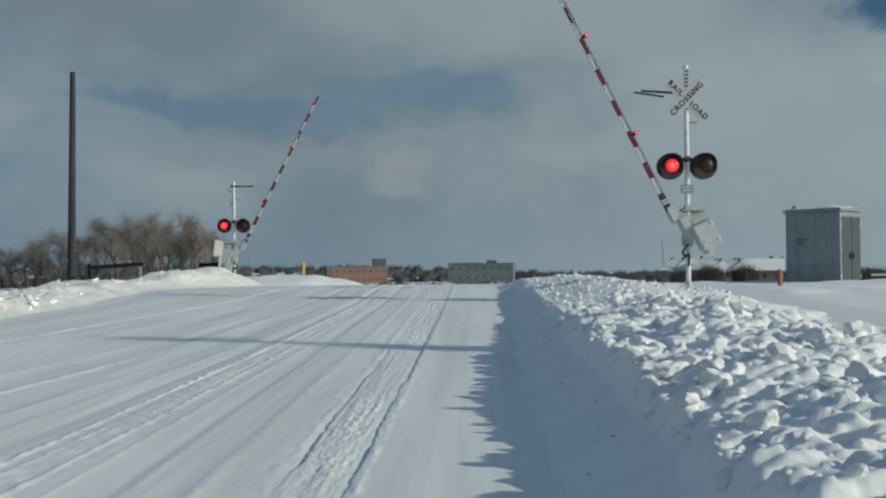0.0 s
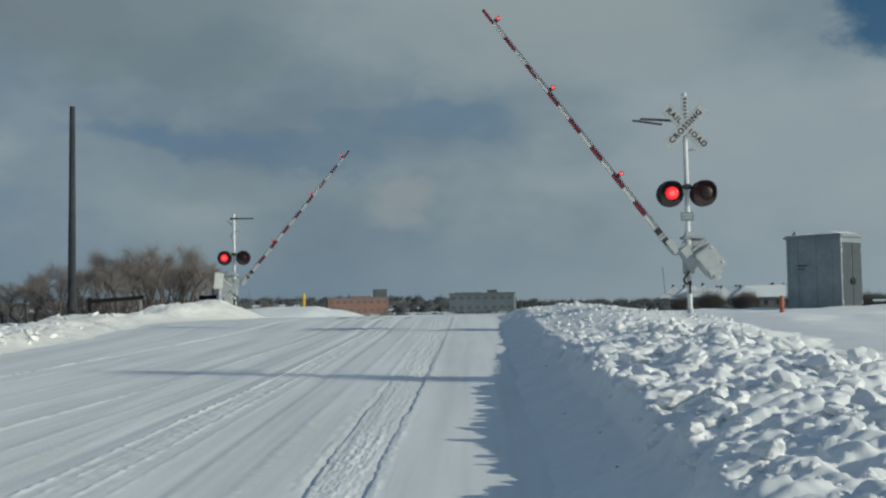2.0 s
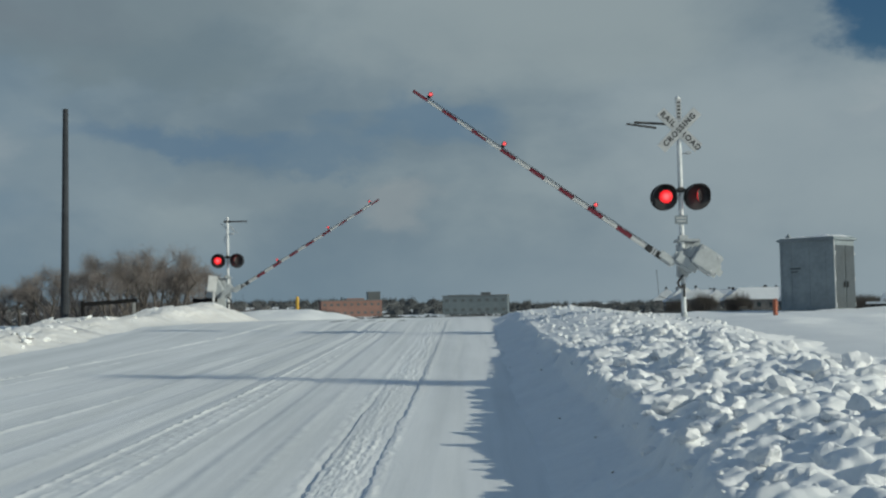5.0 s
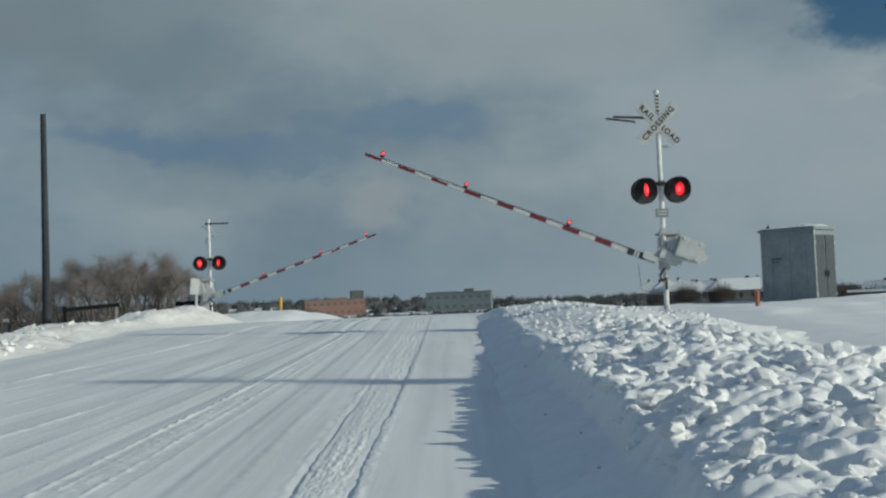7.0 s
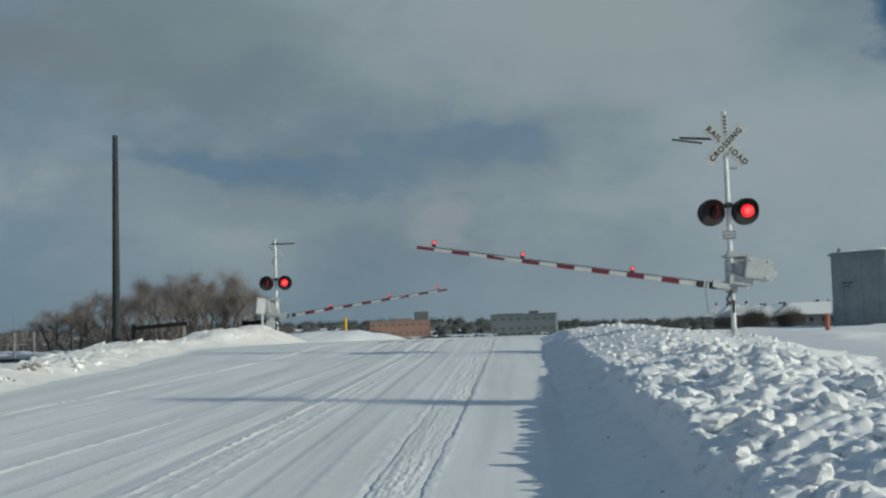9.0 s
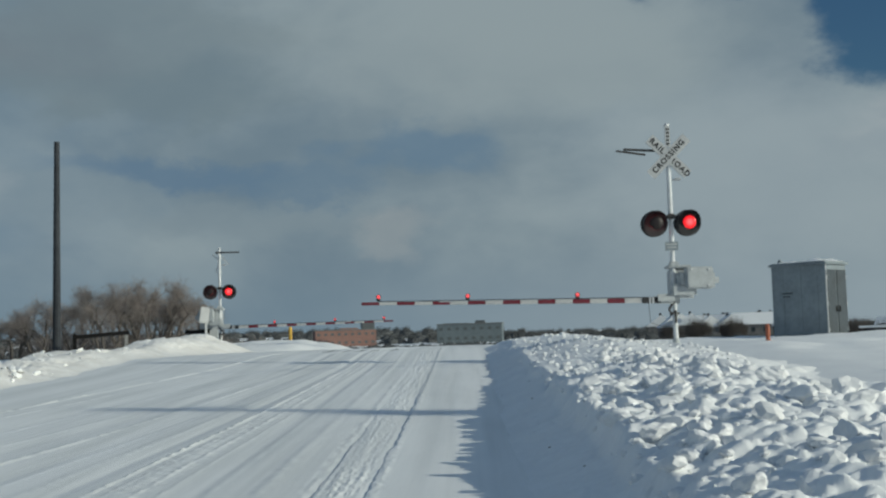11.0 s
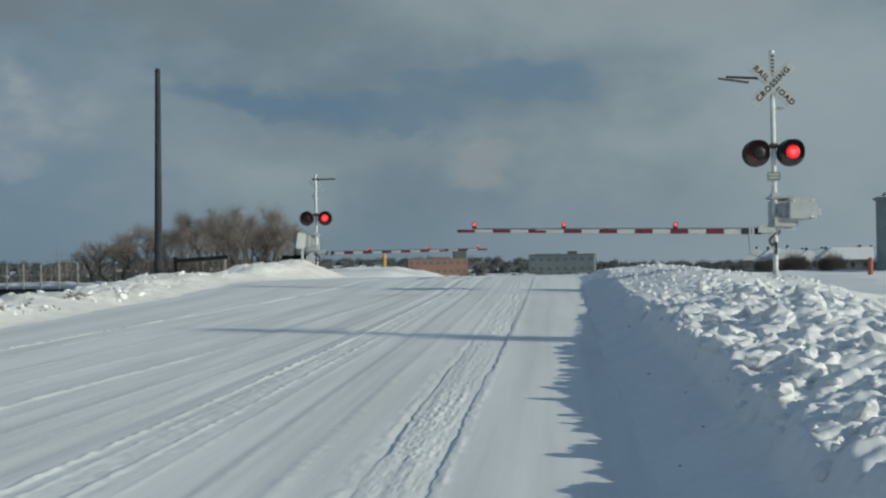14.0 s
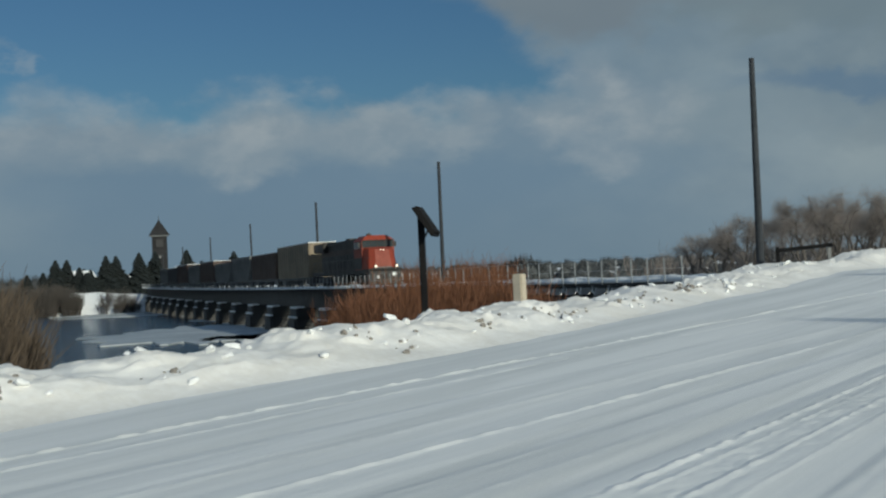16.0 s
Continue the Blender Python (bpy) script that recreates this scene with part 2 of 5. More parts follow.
HEADLAMP = bpy.data.materials.new("lit_headlamp")
HEADLAMP.use_nodes = True
HEADLAMP.node_tree.nodes["Principled BSDF"].inputs["Emission Color"].default_value = (1, 0.78, 0.5, 1)
HEADLAMP.node_tree.nodes["Principled BSDF"].inputs["Emission Strength"].default_value = 1.1


def road_material():
    """Packed snow streaked along the road by tyres."""
    m = bpy.data.materials.new("packed_road_snow")
    m.use_nodes = True
    g = Nodes(m.node_tree)
    at = g.node("ShaderNodeTexCoord").outputs["Object"]
    long = g.node("ShaderNodeMapping", {"Vector": at, "Scale": (2.6, 0.05, 1)}).outputs[0]
    lanes = g.noise(long, 1.0, 6.0, 0.62, 0.1)
    patch = g.noise(g.node("ShaderNodeMapping", {"Vector": at, "Scale": (0.8, 0.18, 1)}).outputs[0], 0.8, 5.0, 0.6, 0.4)
    grain = g.noise(at, 26.0, 5.0, 0.65)
    f = g.math("ADD", g.math("MULTIPLY", lanes, 0.6), g.math("MULTIPLY", patch, 0.4))
    col = g.mix(g.ramp(f, 0.36, 0.62), (0.73, 0.742, 0.738, 1), (0.89, 0.895, 0.89, 1))
    col = g.mix(g.math("MULTIPLY", g.ramp(grain, 0.5, 0.75), 0.22), col, (0.9, 0.9, 0.9, 1))
    p = g.node("ShaderNodeBsdfPrincipled", {"Base Color": col, "Roughness": 0.62, "Specular IOR Level": 0.3})
    h = g.math("ADD", g.math("MULTIPLY", lanes, 0.7), g.math("MULTIPLY", grain, 0.3))
    g.plug(g.node("ShaderNodeBump", {"Height": h, "Strength": 0.5, "Distance": 0.016}), p.inputs["Normal"])
    g.node("ShaderNodeOutputMaterial", {0: p})
    return m


def water_material():
    m = bpy.data.materials.new("cold_river_water")
    m.use_nodes = True
    g = Nodes(m.node_tree)
    at = g.node("ShaderNodeTexCoord").outputs["Object"]
    p = g.node("ShaderNodeBsdfPrincipled", {"Base Color": (0.012, 0.022, 0.032, 1), "Roughness": 0.12, "IOR": 1.33})
    h = g.noise(g.node("ShaderNodeMapping", {"Vector": at, "Scale": (1, 0.5, 1)}).outputs[0], 0.7, 5.0, 0.6)
    g.plug(g.node("ShaderNodeBump", {"Height": h, "Strength": 1.0, "Distance": 0.45}), p.inputs["Normal"])
    g.node("ShaderNodeOutputMaterial", {0: p})
    return m


ROADSNOW = road_material()
WATER = water_material()

# ---------------------------------------------------------------- mesh helpers


class Solid:
    """A growing mesh of boxes, tubes and rings."""

    def __init__(self):
        self.v, self.f = [], []

    def add(self, verts, faces):
        n = len(self.v)
        self.v += [tuple(p) for p in verts]
        self.f += [tuple(n + i for i in f) for f in faces]
        return self

    def box(self, centre, size, bevel=0.0, turn=None):
        x, y, z = (s / 2 for s in size)
        if not bevel:
            vs = [(a * x, b * y, c * z) for a in (-1, 1) for b in (-1, 1) for c in (-1, 1)]
            fs = [(0, 1, 3, 2), (4, 6, 7, 5), (0, 4, 5, 1), (2, 3, 7, 6), (0, 2, 6, 4), (1, 5, 7, 3)]
        else:
            bm = bmesh.new()
            bmesh.ops.create_cube(bm, size=1)
            for v in bm.verts:
                v.co = (v.co.x * size[0], v.co.y * size[1], v.co.z * size[2])
            bmesh.ops.bevel(bm, geom=bm.edges[:], offset=bevel, segments=2, affect="EDGES")
            bm.verts.index_update()
            vs, fs = [v.co.copy() for v in bm.verts], [tuple(v.index for v in f.verts) for f in bm.faces]
            bm.free()
        m = Matrix.Translation(centre) @ (turn or Matrix())
        return self.add([m @ Vector(v) for v in vs], fs)

    def tube(self, a, b, r0, r1=None, n=10, caps=True):
        a, b = Vector(a), Vector(b)
        r1 = r0 if r1 is None else r1
        q = (b - a).to_track_quat("Z", "Y")
        vs = []
        for p, r in ((a, r0), (b, r1)):
            vs += [p + q @ Vector((r * math.cos(2 * math.pi * i / n), r * math.sin(2 * math.pi * i / n), 0)) for i in range(n)]
        fs = [(i, (i + 1) % n, n + (i + 1) % n, n + i) for i in range(n)]
        if caps:
            fs += [tuple(range(n))[::-1], tuple(range(n, 2 * n))]
        return self.add(vs, fs)

    def lathe(self, rings, axis=(0, 0, 1), at=(0, 0, 0), n=20):
        """Rings of (distance along the axis, radius), closed where the radius is 0."""
        q = Vector(axis).to_track_quat("Z", "Y")
        vs, fs = [], []
        for h, r in rings:
            vs += [Vector(at) + q @ Vector((r * math.cos(2 * math.pi * i / n), r * math.sin(2 * math.pi * i / n), h)) for i in range(n)]
        for k in range(len(rings) - 1):
            fs += [(k * n + i, k * n + (i + 1) % n, k * n + n + (i + 1) % n, k * n + n + i) for i in range(n)]
        return self.add(vs, fs)

    def prism(self, outline, y0, y1):
        """An outline in x and z, drawn out along y."""
        n = len(outline)
        vs = [(x, y0, z) for x, z in outline] + [(x, y1, z) for x, z in outline]
        fs = [(i, (i + 1) % n, n + (i + 1) % n, n + i) for i in range(n)]
        return self.add(vs, fs + [tuple(range(n))[::-1], tuple(range(n, 2 * n))])

    def mesh(self, name, mat, smooth=False):
        me = bpy.data.meshes.new(name)
        me.from_pydata(self.v, [], self.f)
        me.materials.append(mat)
        bm = bmesh.new()
        bm.from_mesh(me)
        if len(bm.faces) < 20000:
            bmesh.ops.recalc_face_normals(bm, faces=bm.faces[:])
        bm.to_mesh(me)
        bm.free()
        if smooth:
            me.polygons.foreach_set("use_smooth", [True] * len(me.polygons))
        return me


def part(name, solid, mat, parent=None, label="", m=None, smooth=False):
    ob = new(name, solid if isinstance(solid, bpy.types.Mesh) else solid.mesh(name, mat, smooth))
    ob.parent = parent
    if m is not None:
        ob.matrix_basis = m
    return tagged(ob, label)


def thing(name, m, label, category, group="", kind=""):
    ob = new(name)
    ob.empty_display_size = 0.2
    ob.matrix_basis = m
    return tagged(ob, label, category, group, kind)


def sheet(name, xs, ys, zs, mat, smooth=True):
    """A grid of heights as a mesh. zs[j][i] belongs to ys[j], xs[i]; xs and ys may be grids too."""
    nx, ny = zs.shape[1], zs.shape[0]
    if xs.ndim == 1:
        xs, ys = np.meshgrid(xs, ys)
    co = np.stack([xs, ys, zs], -1).reshape(-1, 3)
    i = np.arange(nx - 1)[None] + nx * np.arange(ny - 1)[:, None]
    fs = np.stack([i, i + 1, i + nx + 1, i + nx], -1).reshape(-1, 4)
    me = bpy.data.meshes.new(name)
    me.from_pydata(co.tolist(), [], fs.tolist())
    me.materials.append(mat)
    if smooth:
        me.polygons.foreach_set("use_smooth", [True] * len(me.polygons))
    return new(name, me)


# lattice noise for heights, in numpy
LATTICE = np.random.RandomState(5).rand(256, 256)


def bumps(x, y, size):
    x, y = np.asarray(x) / size, np.asarray(y) / size
    i, j = np.floor(x).astype(int), np.floor(y).astype(int)
    u, v = x - i, y - j
    u, v = u * u * (3 - 2 * u), v * v * (3 - 2 * v)
    t = lambda a, b: LATTICE[a & 255, b & 255]
    return (t(i, j) * (1 - u) + t(i + 1, j) * u) * (1 - v) + (t(i, j + 1) * (1 - u) + t(i + 1, j + 1) * u) * v - 0.5


def rough(x, y, size, octaves=4):
    return sum(bumps(x + 17.3 * k, y - 9.1 * k, size / 2 ** k) / 2 ** k for k in range(octaves))


def step(a, b, x):
    t = np.clip((np.asarray(x, float) - a) / (b - a), 0, 1)
    return t * t * (3 - 2 * t)


# ---------------------------------------------------------------- lie of the land
TRACK = Vector((-0.8007, 0.5990, 0))            # the railway runs this way, over the river
ACROSS = Vector((0.5990, 0.8007, 0))
TRACK_N = 28.7                                  # the track's distance from the origin, along ACROSS
RAIL_Z = 1.16
WATER_Z = -3.9
TRACK_TURN = math.degrees(math.atan2(TRACK.y, TRACK.x))


def on_track(s, n, z=0.0):
    p = TRACK * s + ACROSS * n
    return Vector((p.x, p.y, z))


def rail_rise(s):
    """How far the rails lie above their height on the crossing: a slight sag, then a climb over the river."""
    return -0.21 * float(step(28, 44, s)) + 1.2 * (max(s - 90, 0) / 225) ** 2


def road_z(y):
    """The road climbs to the crossing and falls away behind it."""
    y = np.asarray(y, float)
    up = 0.031 * np.clip(y, -20, 34) + 0.111 * step(28, 34.8, y)
    return up - 0.75 * step(44, 75, y) - 2.0 * step(70, 190, y)


def land_z(x, y):
    x, y = np.asarray(x, float), np.asarray(y, float)
    s, n = TRACK.x * x + TRACK.y * y, ACROSS.x * x + ACROSS.y * y
    z = road_z(y) - 0.12 * step(6, 10, x) * step(22, 34, y) + 0.25 * rough(x, y, 9.0, 3) * step(4, 12, np.abs(x + 4))
    z = z - 0.9 * step(-10.5, -16, x) * step(45, 20, y)
    z = z - 2.4 * step(-11.8, -16.5, x) * step(26.5, 22, n)
    shore = 22 + 21 * step(9, 19, n) + 3.0 * np.clip(n - 33, 0, None) + 3 * bumps(x, y, 40.0)
    wet = step(0, 9, s - shore) * step(345, 300, s)
    z = z * (1 - wet) - 5.8 * wet
    far = step(305, 345, s) * step(-200, -60, -np.abs(n - 80) + 400)
    z = z + far * (1.2 + 3 * step(330, 420, s))
    # steep snowy bank across the river
    bank = step(303, 313, s + 3 * bumps(x, y, 25.0)) * step(39, 43, np.degrees(np.arctan2(-x, np.maximum(y, 1)))) * (s < 2000)
    z = z * (1 - bank) + bank * (0.5 + 1.1 * step(5, 14, np.abs(n - TRACK_N)) + 0.01 * np.clip(s - 313, 0, 150))
    return np.where(np.hypot(x, y) > 3000, -3.0, z)

# ---------------------------------------------------------------- ground, road, river
rng = random.Random(7)


def spread(a, b, near, far, centre, steps):
    """Coordinates from a to b, dense about centre."""
    t = np.linspace(-1, 1, steps)
    v = np.sign(t) * (near * np.abs(t) + far * np.abs(t) ** 5)
    return np.unique(np.clip(centre + v, a, b))


def build_ground():
    gx = spread(-4000, 4000, 260, 3740, -40, 330)
    gy = spread(-4000, 4000, 260, 3740, 40, 330)
    x, y = np.meshgrid(gx, gy)
    z = land_z(x, y) - 0.05
    # the road's bed and the banks' feet are let into the ground
    z -= 0.3 * step(2, 0.5, x) * step(-12, -9, x) * step(60, 40, y) * step(-22, -18, y)
    z -= 0.4 * step(1.5, 3, x) * step(7, 5, x) * step(38, 32, y) * step(-22, -18, y)
    ob = sheet("ground", x, y, z, SNOW)
    tagged(ob, "snow-covered ground falling away to a river", "ground", kind="structure")


def build_road():
    xs = np.unique(np.concatenate([np.linspace(-10.5, -1.6, 330), np.linspace(-3.6, -2.55, 58), np.linspace(-1.45, -0.65, 130), np.linspace(-0.6, 1.0, 26)]))
    ys = np.concatenate([np.linspace(-25, -6, 20), np.linspace(-5.9, 3, 120), np.linspace(3.1, 22, 620), np.linspace(22.1, 75, 200)])
    x, y = np.meshgrid(xs, ys)
    z = road_z(y)
    # tracks wander a little, and the older ones close in towards the crossing
    xx = x + 0.035 * bumps(y * 0 + 3, y, 9.0) - 0.115 * np.clip((-x - 2.2) / 2.5, 0, 1) * np.clip(y - 8, -6, 26) * step(-10.4, -9.4, x)

    def groove(at, width, depth):
        return -depth * np.exp(-((xx - at) / width) ** 2)

    # fresh churned track beside the verge
    for at, deep, reach in ((-0.80, 0.014, 0.10), (-1.25, 0.015, 0.16)):
        edge = at + 0.05 * bumps(y * 0 + 8 - at * 9, y, 0.7) + 0.03 * rough(y * 0 + 3 - at, y, 0.16, 2)
        strong = np.clip(0.8 + 1.3 * rough(x * 0 + at * 7, y, 1.2, 3), 0.2, 1.3) * np.clip(1.4 - (y - (8 if at < -1 else 12)) / 10, 0.2 if at < -1 else 0.4, 1)
        z = z - deep * strong * np.where(xx < edge, np.exp(-(edge - xx) / reach), np.exp(-(xx - edge) / 0.006))
    churn = np.exp(-((xx + 1.04) / 0.21) ** 4) * np.clip(0.75 + 0.9 * rough(x * 0 + 31, y, 1.4, 3), 0.3, 1.3)
    z = z + churn * (0.002 + 0.009 * rough(x * 1.6, y * 0.7, 0.06, 4) + 0.009 * rough(x * 2, y * 0.10, 0.11, 3))
    z = z + 0.007 * np.exp(-((xx + 0.74) / 0.035) ** 2) * np.clip(0.5 + 2.0 * rough(x, y, 0.16, 3), 0, 1.5)
    z = z + 0.006 * np.exp(-((xx + 1.34) / 0.05) ** 2) * np.clip(0.5 + 2.0 * rough(x + 7, y, 0.2, 3), 0, 1.5)
    z = z + 0.009 * np.exp(-((xx + 3.08) / 0.34) ** 4) * rough(x, y, 0.11, 3)
    # ridges thrown up between older wheel tracks
    for at, w, h in ((-3.40, 0.04, 0.034), (-3.22, 0.03, 0.012), (-2.92, 0.035, 0.018), (-2.66, 0.03, 0.010), (-4.1, 0.07, 0.014), (-4.6, 0.05, 0.010), (-5.45, 0.05, 0.034), (-6.3, 0.06, 0.014), (-7.1, 0.06, 0.014), (-8.2, 0.04, 0.026), (-8.72, 0.045, 0.052), (-1.75, 0.06, 0.018), (-1.52, 0.04, 0.010), (-2.2, 0.05, 0.010), (-0.35, 0.06, 0.006)):
        ragged = np.clip(0.75 + 1.1 * rough(x, y, 0.11, 2) + 0.7 * rough(x, y, 1.5, 2), 0.25, 1.5)
        z = z + 0.42 * h * np.exp(-((xx - at) / w) ** 2) * ragged
    for at, w, h in ((-3.75, 0.16, 0.014), (-2.4, 0.2, 0.010), (-4.8, 0.25, 0.010), (-5.9, 0.22, 0.009), (-7.3, 0.3, 0.010)):
        z = z + groove(at, w, h)
    z = z + 0.0045 * rough(xx * 5, y * 0.10, 0.6, 4) + 0.006 * rough(x, y, 2.5, 2)
    ob = sheet("road", xs, ys, z, ROADSNOW)
    tagged(ob, "two-lane road under packed and rutted snow", "road", kind="structure")


def lumps(x, y, size, seed):
    """Heights of broken blocks, one to a cell."""
    r = np.random.RandomState(seed).rand(64, 64, 4)
    i, j = np.floor(x / size).astype(int), np.floor(y / size).astype(int)
    best = np.zeros_like(x)
    for a in (-1, 0, 1):
        for b in (-1, 0, 1):
            c = r[(i + a) & 63, (j + b) & 63]
            dx, dy = x - (i + a + c[..., 0]) * size, y - (j + b + c[..., 1]) * size
            rad = size * (0.35 + 0.45 * c[..., 2])
            top = np.clip(1.25 - np.maximum(np.abs(dx * 0.9 + dy * 0.3), np.abs(dy - 0.3 * dx)) / rad, 0, 1)
            best = np.maximum(best, np.minimum(top * 1.8, 1) * (0.4 + 0.6 * c[..., 3]) * (1 + 0.3 * dx / size))
    return best


def bank_profile(x, y):
    """The right bank over the road: steep shaded face, broad top of thrown blocks, gentle far side."""
    edge = 0.34 + 0.16 * rough(x * 0, y, 1.6, 3)
    face = np.clip((x - edge) / 0.98, 0, 1) ** 1.15
    back = step(6.4, 3.2, x + 0.5 * rough(x * 0 + 9, y, 4.0, 2))
    tall = (0.335 + 0.06 * bumps(y * 0 + 40, y, 3.0) - 0.08 * step(14, 26, y)) * step(42, 33, y + x * 0.8) * step(-30, -20, y)
    rise = 0.12 * step(1.3, 2.6, x) * step(4.4, 3.0, x)
    return tall * face * back + rise * back * step(42, 34, y), face, back


def right_bank_z(x, y):
    b, face, back = bank_profile(x, y)
    hold = back * step(0.78, 1.0, face) * step(42, 34, y)
    k = lumps(x, y, 0.46, 3) * 0.13 + lumps(x + 5, y + 3, 0.23, 4) * 0.08 + lumps(x + 2, y + 7, 0.12, 6) * 0.035 + 0.05 * rough(x, y, 0.3, 4)
    low = face * (1 - hold) * step(42, 34, y)
    k = k * (1 - 0.8 * step(13, 25, y))
    b = b + 0.24 * np.exp(-((x - 5.2) / 2.5) ** 2 - ((y - 26.5) / 4.2) ** 2)
    return road_z(y) + b + hold * k + low * (0.07 * rough(x, y, 0.5, 5) + 0.07 * lumps(x, y, 0.3, 12) * (bumps(x + 3, y, 0.8) > 0.15) + 0.03 * lumps(x, y, 0.14, 15) * (bumps(x + 9, y, 0.6) > 0.1)) - 0.06 * (1 - face) - 0.25 * (1 - back) * step(5, 7, x)


def build_banks():
    xs = np.concatenate([np.linspace(0.2, 5.6, 210), np.linspace(5.65, 8.0, 20)])
    ys = np.concatenate([np.linspace(-22, -6, 40), np.linspace(-5.9, 2.9, 170), np.linspace(3, 14, 420), np.linspace(14.05, 26, 220), np.linspace(26.1, 44, 130)])
    x, y = np.meshgrid(xs, ys)
    right = sheet("snow_bank", xs, ys, right_bank_z(x, y), SNOW, smooth=True)
    tagged(right, "ploughed roadside snow bank of broken white blocks", "snow bank", kind="stuff")
    # blocks lying on it
    shapes = []
    for k in range(14):
        bm = bmesh.new()
        bmesh.ops.create_icosphere(bm, subdivisions=3, radius=1)
        cuts = [Vector((rng.gauss(0, 1), rng.gauss(0, 1), rng.gauss(0, 1))).normalized() for _ in range(7)]
        for v in bm.verts:
            for c in cuts:
                d = v.co.dot(c) - 0.62
                if d > 0:
                    v.co -= c * d * 0.9
            v.co *= 1 + 0.22 * noise.noise(v.co * 1.9 + Vector((k * 7, 0, 0))) + 0.10 * noise.noise(v.co * 5.1 + Vector((k * 3, 9, 0)))
            v.co.z *= 0.72
        me = bpy.data.meshes.new("snow_block")
        bm.to_mesh(me)
        bm.free()
        me.materials.append(CHUNK)
        shapes.append(me)
    crumbs = []
    for k in range(14):
        bm = bmesh.new()
        bmesh.ops.create_icosphere(bm, subdivisions=2, radius=1)
        for v in bm.verts:
            v.co *= 1 + 0.30 * noise.noise(v.co * 1.7 + Vector((k * 5, 2, 0))) + 0.16 * noise.noise(v.co * 3.7 + Vector((k * 3, 9, 4)))
            v.co.z *= 0.75
        me = bpy.data.meshes.new("snow_crumb")
        bm.to_mesh(me)
        bm.free()
        me.materials.append(CHUNK)
        crumbs.append(me)
    spots = []
    for _ in range(2900):
        y = (3.2 + 32 * rng.random() ** 1.25) if rng.random() > 0.08 else rng.uniform(-6, 3.2)
        x = 1.22 + 4.6 * rng.random() ** 1.05
        size = (0.024 + 0.135 * rng.random() ** 3.6) * (1 - 0.55 * float(step(13, 25, y))) * (1 if x > 1.5 else 0.6)
        spots.append((x, y, size))
    for x, y, size in ((1.36, 10.36, 0.13), (1.5, 10.1, 0.07), (4.55, 13.2, 0.30), (4.15, 13.0, 0.21), (5.6, 13.1, 0.2), (4.9, 12.4, 0.2), (3.9, 12.1, 0.17), (3.2, 7.6, 0.2), (2.5, 5.6, 0.16), (3.6, 9.2, 0.18), (1.7, 9.9, 0.1)):
        spots.append((x, y, size))
    zz = right_bank_z(np.array([s[0] for s in spots]), np.array([s[1] for s in spots]))
    keep = sorted(range(len(spots)), key=lambda i: -spots[i][2] / (spots[i][1] + 2))[:300]
    chosen = set(keep)
    rest = Solid()
    for i, ((x, y, size), z) in enumerate(zip(spots, zz)):
        me = shapes[i % 14] if i in chosen else crumbs[i % 14]
        m = Matrix.Translation((x, y, float(z) + size * 0.12)) @ Euler((rng.uniform(-0.5, 0.5), rng.uniform(-0.5, 0.5), rng.uniform(0, 6.3))).to_matrix().to_4x4()
        m = m @ Matrix.Diagonal((size * rng.uniform(0.8, 1.5), size * rng.uniform(0.8, 1.2), size * rng.uniform(0.7, 1.1), 1))
        if i in chosen:
            part("snow_block", me, CHUNK, right, m=m)
        else:
            rest.add([m @ v.co for v in me.vertices], [tuple(p.vertices) for p in me.polygons])
    ob = part("small_snow_blocks", rest, CHUNK, right)
    tagged(ob, kind="stuff")
    for _ in range(9):
        px, py, size = rng.uniform(0.35, 1.05), rng.uniform(5, 20), rng.uniform(0.006, 0.014)
        me = crumbs[rng.randrange(14)].copy()
        me.materials[0] = GRIT
        pz = float(right_bank_z(np.array([px]), np.array([py]))[0])
        part("frozen_clod", me, GRIT, right, m=Matrix.Translation((px, py, pz + size * 0.3)) @ Matrix.Diagonal((size * 1.6, size, size, 1)))
    # far side of the road
    xs = np.linspace(-16.5, -7.6, 225)
    ys = np.concatenate([np.linspace(-20, 2, 40), np.linspace(2.1, 30, 420), np.linspace(30.1, 48.6, 170)])
    x, y = np.meshgrid(xs, ys)
    foot = -9.6 + 1.1 * step(36, 45, y) - 1.5 * step(15, 5, y) - 0.25 * rough(x * 0, y, 2.2, 3)
    face = step(0.5, -1.5, x - foot) ** 1.15
    back = step(-3.9, -2.3, x - foot)
    tall = 0.36 - 0.10 * step(20, 29, y) + 0.06 * bumps(y * 0 + 71, y, 2.4) + 0.36 * step(37, 44, y) - 0.13 * np.exp(-((y - 21) / 2.4) ** 2)
    end = step(48.3, 45.4, y + 0.4 * rough(x, y, 1.5, 2))
    z = road_z(y) + face * back * tall * end + face * end * (0.15 * rough(x, y, 0.8, 5) + 0.10 * lumps(x, y, 0.5, 9) * step(0.3, 0.8, face) * step(32, 20, y) * (bumps(x, y, 1.7) > 0.02) + 0.06 * lumps(x, y, 0.22, 8) * step(0.1, 0.5, face) * (bumps(x + 30, y, 1.1) > 0.1)) - 0.05 * (1 - face) - 3.0 * (1 - back)
    left = sheet("snow_bank", xs, ys, z, DIRTY, smooth=True)
    tagged(left, "long sunlit snow bank with dirty frozen clods", "snow bank", kind="stuff")

    def left_z(px, py):
        i = np.abs(ys - py).argmin()
        j = np.abs(xs - px).argmin()
        return float(z[i, j])

